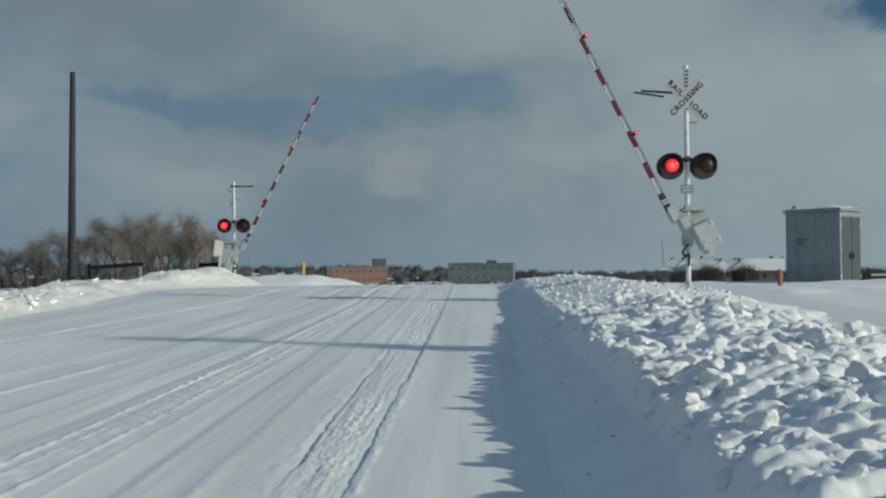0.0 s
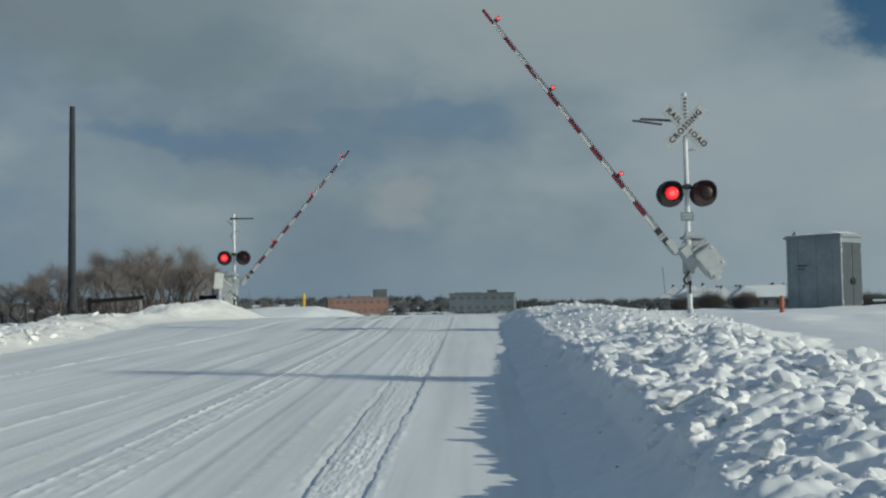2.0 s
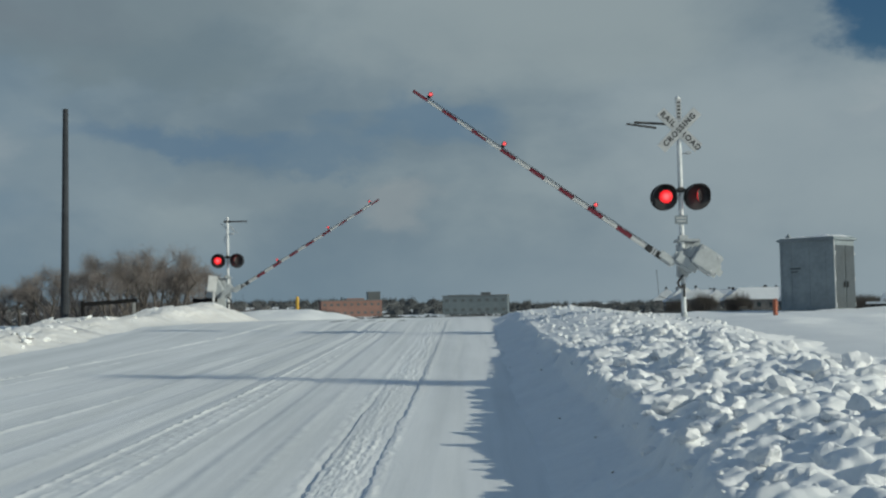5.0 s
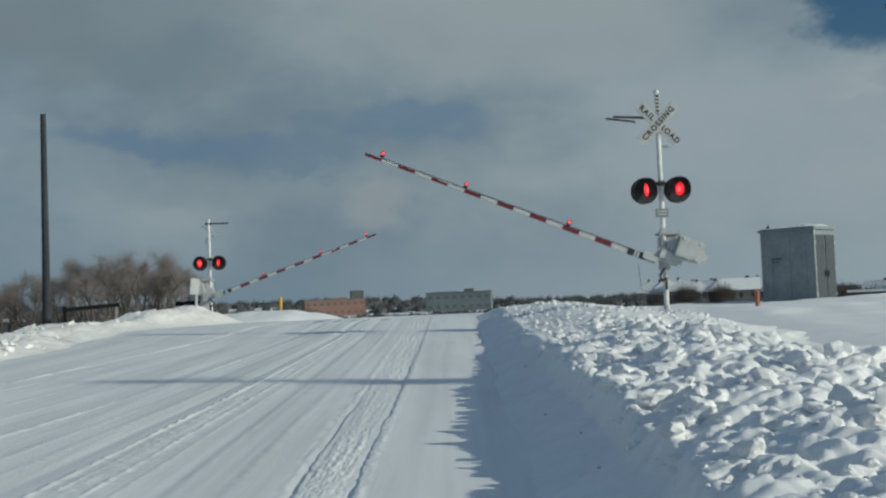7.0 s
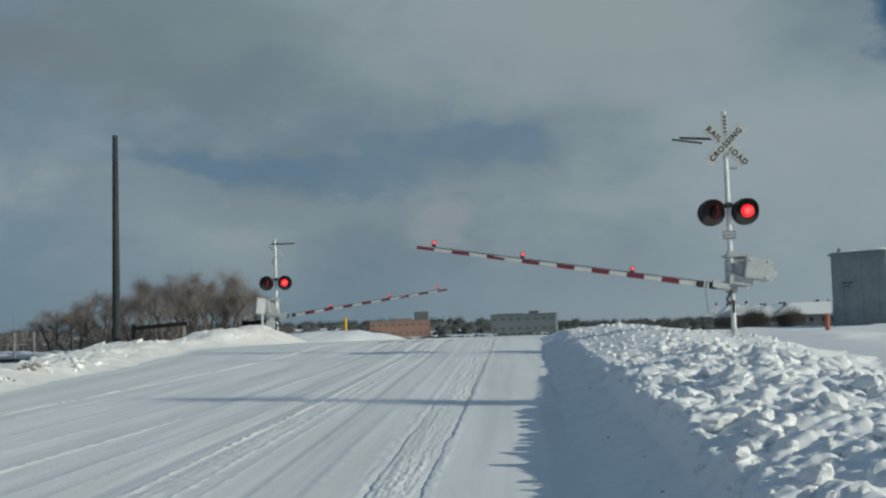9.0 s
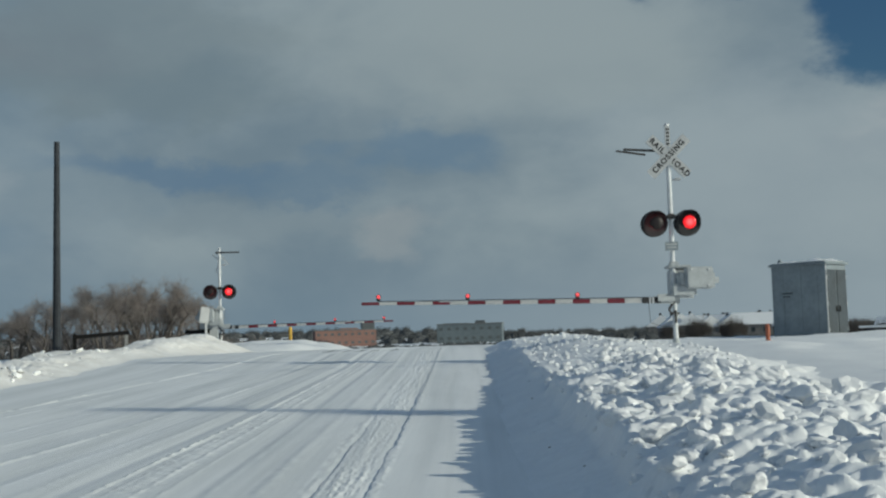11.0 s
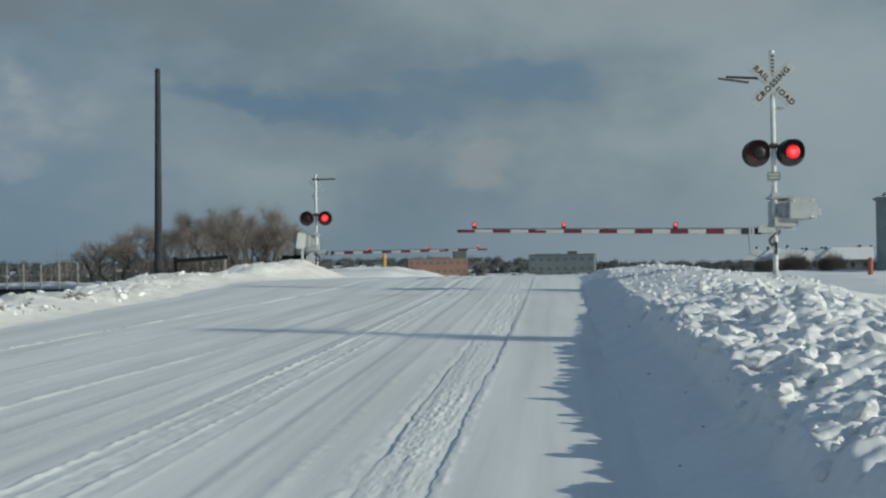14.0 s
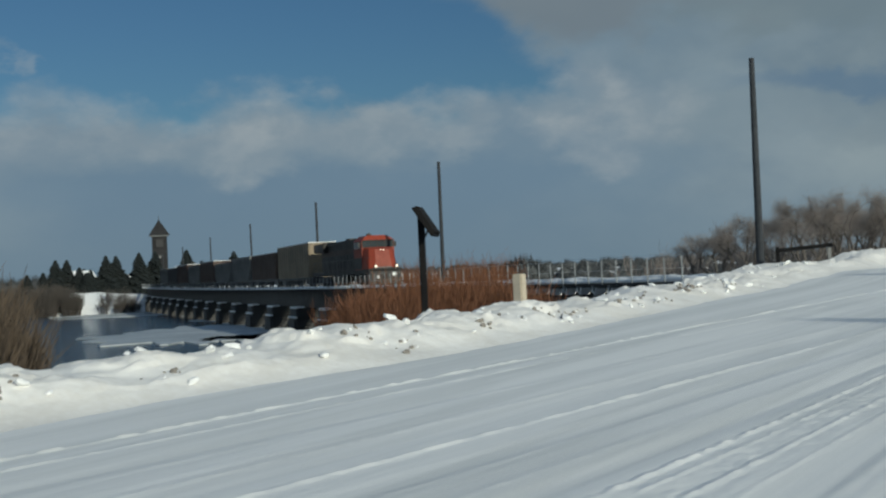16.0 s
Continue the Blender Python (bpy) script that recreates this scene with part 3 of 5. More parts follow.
    for _ in range(90):
        py = 4 + 34 * rng.random()
        px = -9.9 - 1.5 * float(step(15, 5, py)) - 2.0 * rng.random() ** 0.8
        size = 0.03 + 0.09 * rng.random() ** 2
        m = Matrix.Translation((px, py, left_z(px, py) + size * 0.3)) @ Euler((rng.uniform(-0.5, 0.5), rng.uniform(-0.5, 0.5), rng.uniform(0, 6.3))).to_matrix().to_4x4()
        part("snow_block", shapes[rng.randrange(14)], CHUNK, left, m=m @ Matrix.Diagonal((size * 1.3, size, size * 0.8, 1)))
    dark = [m.copy() for m in crumbs]
    for m in dark:
        m.materials[0] = GRIT
    for _ in range(30):
        cy = 4.5 + 24 * rng.random()
        cx = -10.1 - 1.5 * float(step(15, 5, cy)) - 0.75 * rng.random()
        for _ in range(rng.randrange(4, 10)):
            px, py = cx + rng.gauss(0, 0.09), cy + rng.gauss(0, 0.2)
            size = 0.016 + 0.045 * rng.random() ** 2
            gritty = rng.random() < 0.7
            m = Matrix.Translation((px, py, left_z(px, py) + size * 0.2)) @ Euler((rng.uniform(-1, 1), rng.uniform(-1, 1), rng.uniform(0, 6.3))).to_matrix().to_4x4()
            part("frozen_clod" if gritty else "snow_block", (dark if gritty else crumbs)[rng.randrange(14)], CHUNK, left, m=m @ Matrix.Diagonal((size * rng.uniform(0.8, 1.8), size, size * 0.9, 1)))
    # small bank beyond the rails
    xs, ys = np.linspace(-12.5, -4.0, 60), np.linspace(47, 56, 60)
    x, y = np.meshgrid(xs, ys)
    d = np.clip(1 - ((x + 8.3) / 3.6) ** 2 - ((y - 51.5) / 3.6) ** 2, 0, 1)
    beyond = sheet("snow_bank", xs, ys, road_z(y) - 0.12 + 0.62 * d ** 0.7 * (1 + 0.3 * rough(x, y, 1.2, 3)), SNOW)
    tagged(beyond, "low smooth snow bank beyond the rails", "snow bank", kind="stuff")


def build_field():
    """Wind-carved snow between the bank and the shed."""
    xs, ys = np.linspace(6.2, 40, 230), np.linspace(8, 64, 300)
    x, y = np.meshgrid(xs, ys)
    inside = step(6.2, 8.5, x) * step(40, 34, x) * step(8, 12, y) * step(64, 58, y)
    carve = 0.15 * rough(x * 0.6, y * 1.4, 3.0, 5) + 0.14 * np.abs(rough(x * 0.5, y * 1.6, 1.1, 4))
    drift = 0.05 * np.exp(-((x - 13.6) / 2.6) ** 2 - ((y - 43.2) / 1.6) ** 2) + 0.22 * np.exp(-((x - 17.5) / 2.4) ** 2 - ((y - 46) / 2.0) ** 2)
    z = land_z(x, y) - 0.22 + inside * (0.15 + carve + drift)
    tagged(sheet("snow_field", xs, ys, z, SNOW), "wind-carved open snow beside the road", "snow", kind="structure")


def build_river():
    w = Solid()
    a, b, c, d = (on_track(*p, WATER_Z) for p in ((40, -900), (350, -900), (1400, 900), (40, 900)))
    w.add([a, b, c, d], [(0, 1, 2, 3)])
    tagged(part("water", w, WATER), "dark open river water between ice", "river", kind="structure")
    # ice shelves along the bridge and in mid stream
    for cx, cy, wide, deep in ((-104, 99, 10.5, 25), (-137, 140, 6, 8), (-164, 167, 9, 6), (-196, 176, 17, 7), (-86, 90, 5, 6), (-118, 126, 5, 7), (-178, 186, 6, 5), (-222, 186, 12, 6)):
        ice = Solid()
        k = 96
        top = []
        for i in range(k):
            t = 2 * math.pi * i / k
            r = 1 + 0.28 * noise.noise(Vector((math.cos(t) * 1.6, math.sin(t) * 1.6, cx * 0.3))) + 0.34 * noise.noise(Vector((math.cos(t) * 5, math.sin(t) * 5, cx)))
            u, v = wide * r * math.cos(t), deep * r * math.sin(t)
            top.append(Vector((cx + 0.69 * u - 0.72 * v, cy + 0.72 * u + 0.69 * v, WATER_Z + 0.1)))
        ice.add(top + [v - Vector((0, 0, 0.2)) for v in top], [tuple(range(k))] + [(i, (i + 1) % k, k + (i + 1) % k, k + i) for i in range(k)])
        tagged(part("ice_shelf", ice, GREYICE), "flat snow-covered ice shelf on the river", "river ice", "ice on the river")


build_ground()
build_road()
build_field()
build_river()


# ---------------------------------------------------------------- railway and bridge
def strip(stations, profile, lift=None):
    """A profile of (across, up) swept along the rails."""
    n = len(profile)
    solid, vs, fs = Solid(), [], []
    for i, s in enumerate(stations):
        h = lift(s) if lift else 1.0
        vs += [(s, a, rail_rise(s) + (b * h if b > 0 else b)) for a, b in profile]
        if i:
            fs += [(n * i - n + q, n * i - n + (q + 1) % n, n * i + (q + 1) % n, n * i + q) for q in range(n)]
    last = n * (len(stations) - 1)
    return solid.add(vs, fs + [tuple(range(n))[::-1], tuple(range(last, last + n))])


def build_railway():
    """Rails over the crossing and the long bridge, on sleepers."""
    rails = thing("railway_track", pose(*on_track(0, TRACK_N, RAIL_Z), 0, 0, TRACK_TURN), "single railway track crossing the snowy road", "railway track", kind="structure")
    way = np.linspace(17, 346, 120)
    for side in (-1, 1):
        c = side * 0.753
        part("rail", strip(way, [(c - 0.075, -0.14), (c + 0.075, -0.14), (c + 0.075, -0.12), (c + 0.035, -0.08), (c + 0.035, 0.0), (c - 0.035, 0.0), (c - 0.035, -0.08), (c - 0.075, -0.12)]), RAIL, rails)
    tie = Solid().box((0, 0, 0), (0.24, 2.6, 0.16), 0.02).mesh("sleeper", TIMBER)
    for k in range(150):
        s = 42 + k * 0.9
        part("sleeper", tie, TIMBER, rails, m=pose(s, 0, rail_rise(s) - 0.21))
    panel = Solid().box((0, 0, 0), (9.5, 0.62, 0.12), 0.02).mesh("crossing_panel", CONCRETE)
    for across in (-1.15, -0.36, 0.36, 1.15):
        part("crossing_panel", panel, CONCRETE, rails, m=pose(25.2, across, -0.06))


def build_bridge():
    bridge = thing("railway_bridge", pose(*on_track(0, TRACK_N, RAIL_Z), 0, 0, TRACK_TURN), "long dark steel railway bridge on low piers, snow on its deck", "bridge", kind="structure")
    s0, s1, span = 43.0, 315.0, 13.6
    for side in (-1, 1):
        s = s0
        while s < s1:
            mid = s + span / 2
            girder = Solid().box((0, side * 1.75, -1.22), (span - 0.15, 0.06, 1.6))
            girder.box((0, side * 1.75, -0.40), (span - 0.15, 0.34, 0.05)).box((0, side * 1.75, -2.02), (span - 0.15, 0.34, 0.05))
            for q in range(9):
                girder.box((-6.0 + q * 1.5, side * 1.75, -1.22), (0.04, 0.10, 1.55))
            tilt = math.degrees(math.atan2(rail_rise(s + span) - rail_rise(s), span))
            part("girder", girder, DARK, bridge, m=pose(mid, 0, rail_rise(mid), 0, -tilt, 0))
            s += span
        c = side * 2.5
        part("walkway", strip(np.linspace(s0, s1, 60), [(c - 0.5, -0.18), (c + 0.5, -0.18), (c + 0.5, -0.10), (c - 0.5, -0.10)]), TIMBER, bridge)
        heaped = lambda s: 1 + 1.1 * float(bumps(s, side * 9.0, 1.3)) + 0.8 * float(bumps(s, 3.0, 0.5))
        part("snow_cover", strip(np.linspace(s0, s1, 800), [(c - 0.48, -0.098), (c - 0.42, 0.05), (c - 0.1, 0.10), (c + 0.35, 0.08), (c + 0.48, -0.098)], heaped), SNOW, bridge, "snow lying on the walkway", smooth=True)
    post = Solid().box((0, 0, 0.5), (0.045, 0.045, 1.2)).mesh("railing_post", FENCE)
    for k in range(180):
        s = 44 + k * 1.5
        part("railing_post", post, FENCE, bridge, m=pose(s, 3.0, rail_rise(s) - 0.1))
    for z in (0.5, 1.05):
        part("railing_wire", strip(np.linspace(44, s1, 60), [(2.994, z - 0.004), (3.006, z - 0.004), (3.0, z + 0.006)]), STEEL, bridge)
    near = Solid().box((0, 0, 0.5), (0.07, 0.05, 1.1)).mesh("railing_post", ALU)
    for k in range(11):
        s = 95 + k * 2.2
        part("railing_post", near, ALU, bridge, m=pose(s, -3.0, rail_rise(s) - 0.1))
    # brackets under the near walkway, snow lodged on them
    bracket = Solid().prism([(-0.09, -0.18), (0.09, -0.18), (0.09, -0.5), (-0.09, -0.5)], 1.9, 2.95).mesh("walkway_bracket", CONCRETE)
    lodged = Solid().box((0, 2.55, -0.42), (0.36, 0.8, 0.46), 0.12).mesh("lodged_snow", SNOW)
    for k in range(20):
        s = 44.2 + k * 1.7
        part("walkway_bracket", bracket, CONCRETE, bridge, m=pose(s, 0, rail_rise(s)))
        part("lodged_snow", lodged, SNOW, bridge, m=pose(s, 0.02, rail_rise(s) - 0.02 * (k % 3)))
    s = s0
    while s < s1 + 1:
        z = rail_rise(s)
        for at, wide in ((s, 3.6),):
            pier = Solid().box((at, 0, z - 2.75), (wide, 6.0, 1.4), 0.15).box((at, 0, z - 4.6), (wide + 0.5, 6.6, 3.0), 0.25)
            part("pier", pier, DARK, bridge)
            cap = Solid().box((at, 2.5, z - 2.06), (wide * 0.95, 1.1, 0.24), 0.1).box((at - wide * 0.1, 3.15, z - 3.06), (wide * 1.0, 0.4, 0.2), 0.08)
            part("snow_cap", cap, SNOW, bridge, "snow cap on the pier")
        s += span


build_railway()
build_bridge()


# ---------------------------------------------------------------- crossing signals
def letters(text, size, mat, parent, m, name="lettering"):
    cu = bpy.data.curves.new(name, "FONT")
    cu.body, cu.size, cu.extrude, cu.space_character = text, size, 0.002, 1.22
    cu.align_x, cu.align_y = "CENTER", "CENTER"
    cu.offset = 0.006
    tmp = bpy.data.objects.new(name, cu)
    me = bpy.data.meshes.new_from_object(tmp)
    bpy.data.objects.remove(tmp)
    me.materials.clear()
    me.materials.append(mat)
    return part(name, me, mat, parent, m=m)


FLASH = []          # (lens holder, lit first)
ARMS = {}


def flasher(parent, x, y, z, first):
    """A hooded round signal on a black disc that faces -y."""
    unit = part("signal_lamp", Solid().lathe([(-0.012, 0), (-0.012, 0.300), (0.0, 0.305), (0.012, 0.300), (0.012, 0.16), (-0.2, 0.155), (-0.2, 0.0)], (0, -1, 0), n=32), BLACK, parent,
                "black round signal disc with a red lens", pose(x, y, z))
    hood = Solid()
    n, r = 22, 0.285
    vs, fs = [], []
    for i in range(n + 1):
        a = math.pi * (-0.12 + 1.24 * i / n)
        reach = 0.10 + 0.20 * max(0, math.sin(a))
        for d, rr in ((0.01, r), (reach, r * 0.97), (reach, r * 0.97 - 0.01), (0.01, r - 0.012)):
            vs.append((rr * math.cos(a), -d, rr * math.sin(a)))
        if i:
            fs += [(4 * i - 4 + q, 4 * i - 4 + (q + 1) % 4, 4 * i + (q + 1) % 4, 4 * i + q) for q in range(4)]
    hood.add(vs, fs)
    part("hood", hood, BLACK, unit)
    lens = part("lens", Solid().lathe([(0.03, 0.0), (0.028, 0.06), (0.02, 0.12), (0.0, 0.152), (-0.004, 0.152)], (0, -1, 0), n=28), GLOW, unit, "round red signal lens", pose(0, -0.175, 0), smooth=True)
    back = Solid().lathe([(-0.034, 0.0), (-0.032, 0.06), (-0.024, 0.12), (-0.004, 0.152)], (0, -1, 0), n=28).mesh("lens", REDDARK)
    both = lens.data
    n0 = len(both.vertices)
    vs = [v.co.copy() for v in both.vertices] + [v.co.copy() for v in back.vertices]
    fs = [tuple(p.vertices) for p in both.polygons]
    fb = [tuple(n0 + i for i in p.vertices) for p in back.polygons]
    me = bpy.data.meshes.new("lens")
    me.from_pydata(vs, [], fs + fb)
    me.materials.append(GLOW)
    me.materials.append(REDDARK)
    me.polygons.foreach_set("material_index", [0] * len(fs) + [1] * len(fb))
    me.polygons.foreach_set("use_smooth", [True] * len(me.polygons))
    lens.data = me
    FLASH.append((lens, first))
    return unit


def gate_arm(signal, x, y, z, length, side, turn):
    """The striped arm points to side * x and hangs on a cranked bracket that turns about the pivot."""
    drop = -0.48
    crank = Solid().box((side * 0.02, 0, -0.27), (0.62, 0.2, 0.34), 0.07).box((side * 0.44, 0, drop + 0.03), (0.46, 0.15, 0.22), 0.05)
    crank.box((-side * 0.02, 0.02, -0.02), (0.36, 0.2, 0.36), 0.06)
    arm = part("gate_arm", crank, GREYBOX, signal, "red and white striped gate arm with red lamps", pose(x, y, z))
    ARMS[signal] = (arm, x, y, z, side, turn)
    part("arm_socket", Solid().box((side * 0.76, 0, drop), (0.44, 0.08, 0.135), 0.015), BLACK, arm)
    for at in (0.73, 0.80):
        part("socket_band", Solid().box((side * at, 0, drop), (0.045, 0.088, 0.14)), STEEL, arm)
    n, start = 16, 0.98
    w = (length - start) / n
    for k in range(n):
        h = 0.115 - 0.05 * k / n
        mat = RED if k % 2 else WHITE
        part("stripe", Solid().box((side * (start + (k + 0.5) * w), 0, drop), (w, 0.035, h), 0.006), mat, arm)
    for at in (length - 0.38, length * 0.675, length * 0.335):
        lamp = part("arm_lamp", Solid().box((side * at, 0, drop + 0.085), (0.09, 0.07, 0.06), 0.01).tube((side * at, 0, drop + 0.05), (side * at, 0, drop + 0.09), 0.02), BLACK, arm)
        part("lamp_lens", Solid().lathe([(0.0, 0.042), (0.03, 0.036), (0.045, 0.0)], (0, -1, 0), n=12), GLOWSMALL, lamp, m=pose(side * at, -0.04, drop + 0.15))
        part("lamp_body", Solid().lathe([(-0.05, 0), (-0.05, 0.052), (0.012, 0.054), (0.012, 0.044)], (0, -1, 0), n=12), BLACK, lamp, m=pose(side * at, -0.04, drop + 0.15))
    part("arm_clamp", Solid().box((side * length * 0.74, 0, drop + 0.04), (0.34, 0.06, 0.05), 0.01), STEEL, arm)
    part("cable", Solid().tube((side * 0.6, -0.03, drop + 0.07), (side * (length - 0.4), -0.03, drop + 0.05), 0.008, n=5), BLACK, arm)
    part("weight_arm", Solid().box((-side * 0.28, 0.10, -0.08), (0.80, 0.12, 0.30), 0.05), GREYBOX, arm)
    part("counterweight", Solid().box((-side * 0.33, -0.10, 0.02), (0.62, 0.24, 0.50), 0.03), GREYBOX, arm)
    for bx, bz in ((0.12, 0.2), (0.52, 0.2), (0.52, -0.16)):
        part("bolt", Solid().lathe([(0, 0), (0, 0.028), (0.02, 0.028), (0.03, 0)], (0, -1, 0), (-side * bx, -0.215, bz), 8), STEEL, arm)
    part("counterweight_plate", Solid().box((-side * 0.66, 0.06, -0.03), (0.36, 0.24, 0.34), 0.10), GREYBOX, arm)
    return arm


def crossing_signal(m, height, lamp_z, arm_z, arm_length, side, turn, front):
    label = "railroad crossing signal with crossbuck, flashing red lamps and lowering gate" if front else "crossing signal with twin red lamps and striped lowering gate"
    sig = thing("crossing_signal", m, label, "crossing signal", "signals at the crossing")
    part("mast", Solid().tube((0, 0, 0), (0, 0, height), 0.058, 0.055, 16), ALU, sig, "white tubular mast")
    part("base", Solid().box((0, 0, 0.12), (0.5, 0.5, 0.3), 0.04).tube((0, 0, 0.2), (0, 0, 0.55), 0.1, 0.075, 14), GREYBOX, sig)
    part("mast_cap", Solid().lathe([(0, 0.065), (0.05, 0.06), (0.08, 0.0)], at=(0, 0, height), n=14), ALU, sig)
    arm = Solid().tube((-0.42, -0.05, lamp_z + 0.16), (0.42, -0.05, lamp_z + 0.16), 0.028, n=10)
    for x in (-0.36, 0.36):
        arm.tube((x, -0.05, lamp_z + 0.16), (x, 0.02, lamp_z), 0.022, n=8)
    arm.box((0, -0.03, lamp_z + 0.16), (0.16, 0.15, 0.12), 0.02)
    part("lamp_bracket", arm, DARK, sig)
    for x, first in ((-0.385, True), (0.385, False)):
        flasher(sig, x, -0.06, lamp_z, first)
        if front:
            part("rear_lamp", Solid().lathe([(-0.012, 0), (-0.012, 0.300), (0.012, 0.300), (0.012, 0.0)], (0, 1, 0), n=28), BLACK, sig, m=pose(x, 0.12, lamp_z))
    # bell arm and small brackets
    bell = Solid().tube((0.0, 0, height - 0.66 if not front else lamp_z + 1.0), (0.2, -0.02, height - 0.64 if not front else lamp_z + 1.02), 0.018, n=8)
    bell.box((0.2, -0.02, (height - 0.64) if not front else lamp_z + 1.02), (0.14, 0.12, 0.07), 0.02)
    part("bracket", bell, STEEL, sig)
    if front:
        z = height - 0.72
        for k, (text, tilt) in enumerate((("RAILROAD", 45), ("CROSSING", -45))):
            # written along each blade, read from the road
            a = tilt
            blade = part("crossbuck_blade", Solid().box((0, 0, 0), (1.22, 0.006, 0.229), 0.0), WHITE, sig, "white crossbuck blade with black letters", pose(0, -0.075 - 0.012 * k, z, 0, a, 0))
            if text == "CROSSING":
                letters(text, 0.18, LETTER, blade, pose(0, -0.006, 0, 90, 0, 0))
            else:
                letters("RAIL", 0.18, LETTER, blade, pose(-0.36, -0.006, 0, 90, 0, 0))
                letters("ROAD", 0.18, LETTER, blade, pose(0.36, -0.006, 0, 90, 0, 0))
            part("blade_edge", Solid().box((0, 0.004, 0.1215), (1.24, 0.004, 0.014)).box((0, 0.004, -0.1215), (1.24, 0.004, 0.014)), STEEL, blade)
        part("top_plate", Solid().box((0, -0.07, height - 0.24), (0.115, 0.006, 0.48)), WHITE, sig)
        for k in range(5):
            part("mark", Solid().box((0, -0.075, height - 0.08 - k * 0.085), (0.07, 0.004, 0.045)), LETTER, sig)
        part("sign_plate", Solid().box((-0.02, -0.075, lamp_z - 0.53), (0.30, 0.006, 0.20)), SHED, sig, "small grey-blue notice plate")
        part("sign_writing", Solid().box((-0.02, -0.080, lamp_z - 0.49), (0.24, 0.003, 0.03)).box((-0.02, -0.080, lamp_z - 0.56), (0.20, 0.003, 0.03)), GREYBOX, sig)
        arm = Solid().box((-0.55, 0.05, height - 0.54), (0.95, 0.06, 0.05), 0.01, Matrix.Rotation(radians(4), 4, "Y")).box((-0.86, 0.0, height - 0.60), (0.7, 0.04, 0.045), 0.01, Matrix.Rotation(radians(9), 4, "Y"))
        part("side_arm", arm, DARK, sig, "grey arm behind the crossbuck")
    else:
        part("side_arm", Solid().box((0.4, 0, height - 0.13), (0.85, 0.05, 0.06), 0.01).box((0.0, 0, height - 0.13), (0.3, 0.12, 0.09), 0.02), DARK, sig, "dark arm at the mast's top")
        twig = Solid()
        for a, b in (((-0.28, -0.2), (-0.05, -0.42)), ((0.12, -0.42), (0.4, -0.62)), ((-0.16, -0.85), (-0.04, -0.7)), ((0.1, -0.3), (0.26, -0.45)), ((-0.12, -1.0), (-0.12, -0.86))):
            twig.box(((a[0] + b[0]) / 2, 0.06, height + (a[1] + b[1]) / 2), (math.hypot(b[0] - a[0], b[1] - a[1]), 0.02, 0.035), 0.0, Matrix.Rotation(-math.atan2(b[1] - a[1], b[0] - a[0]), 4, "Y"))
        part("bracket", twig, STEEL, sig)
    # gate machine
    mach = Solid().box((-side * 0.20, 0.18, arm_z - 0.06), (0.56, 0.40, 0.64), 0.05).box((-side * 0.14, 0.14, arm_z + 0.29), (0.54, 0.46, 0.07), 0.02)
    mach.box((-side * 0.02, -0.02, arm_z + 0.35), (0.22, 0.16, 0.12), 0.02)
    mach.box((0, 0.06, arm_z - 0.42), (0.24, 0.24, 0.3), 0.03)
    part("gate_machine", mach, GREYBOX, sig, "grey gate machine housing")
    loop = Solid()
    pts = [(-0.02, -0.12, arm_z - 0.5), (side * 0.16, -0.14, arm_z - 0.68), (side * 0.1, -0.14, arm_z - 0.80), (0, -0.12, arm_z - 0.72), (0, -0.08, arm_z - 1.0)]
    for a, b in zip(pts, pts[1:]):
        loop.tube(a, b, 0.028, n=8)
    part("conduit", loop, BLACK, sig)
    hang = Solid().tube((side * 0.62, -0.06, arm_z - 0.38), (side * 0.58, -0.06, arm_z - 0.98), 0.006, n=5)
    hang.tube((side * 0.58, -0.06, arm_z - 0.98), (side * 0.05, -0.06, arm_z - 1.15), 0.006, n=5)
    part("cable", hang, BLACK, sig)
    gate_arm(sig, -side * 0.20, -0.16, arm_z, arm_length, side, turn)
    return sig


signal_near = crossing_signal(pose(4.84, 27.3, 0.80, 0, 0, 2.0), 5.47, 3.20, 1.90, 7.37, -1, 3.0, True)
signal_far = crossing_signal(pose(-10.2, 48.8, 0.95, 0, 0, 4.0), 4.47, 2.70, 1.70, 7.37, 1, -4.0, False)


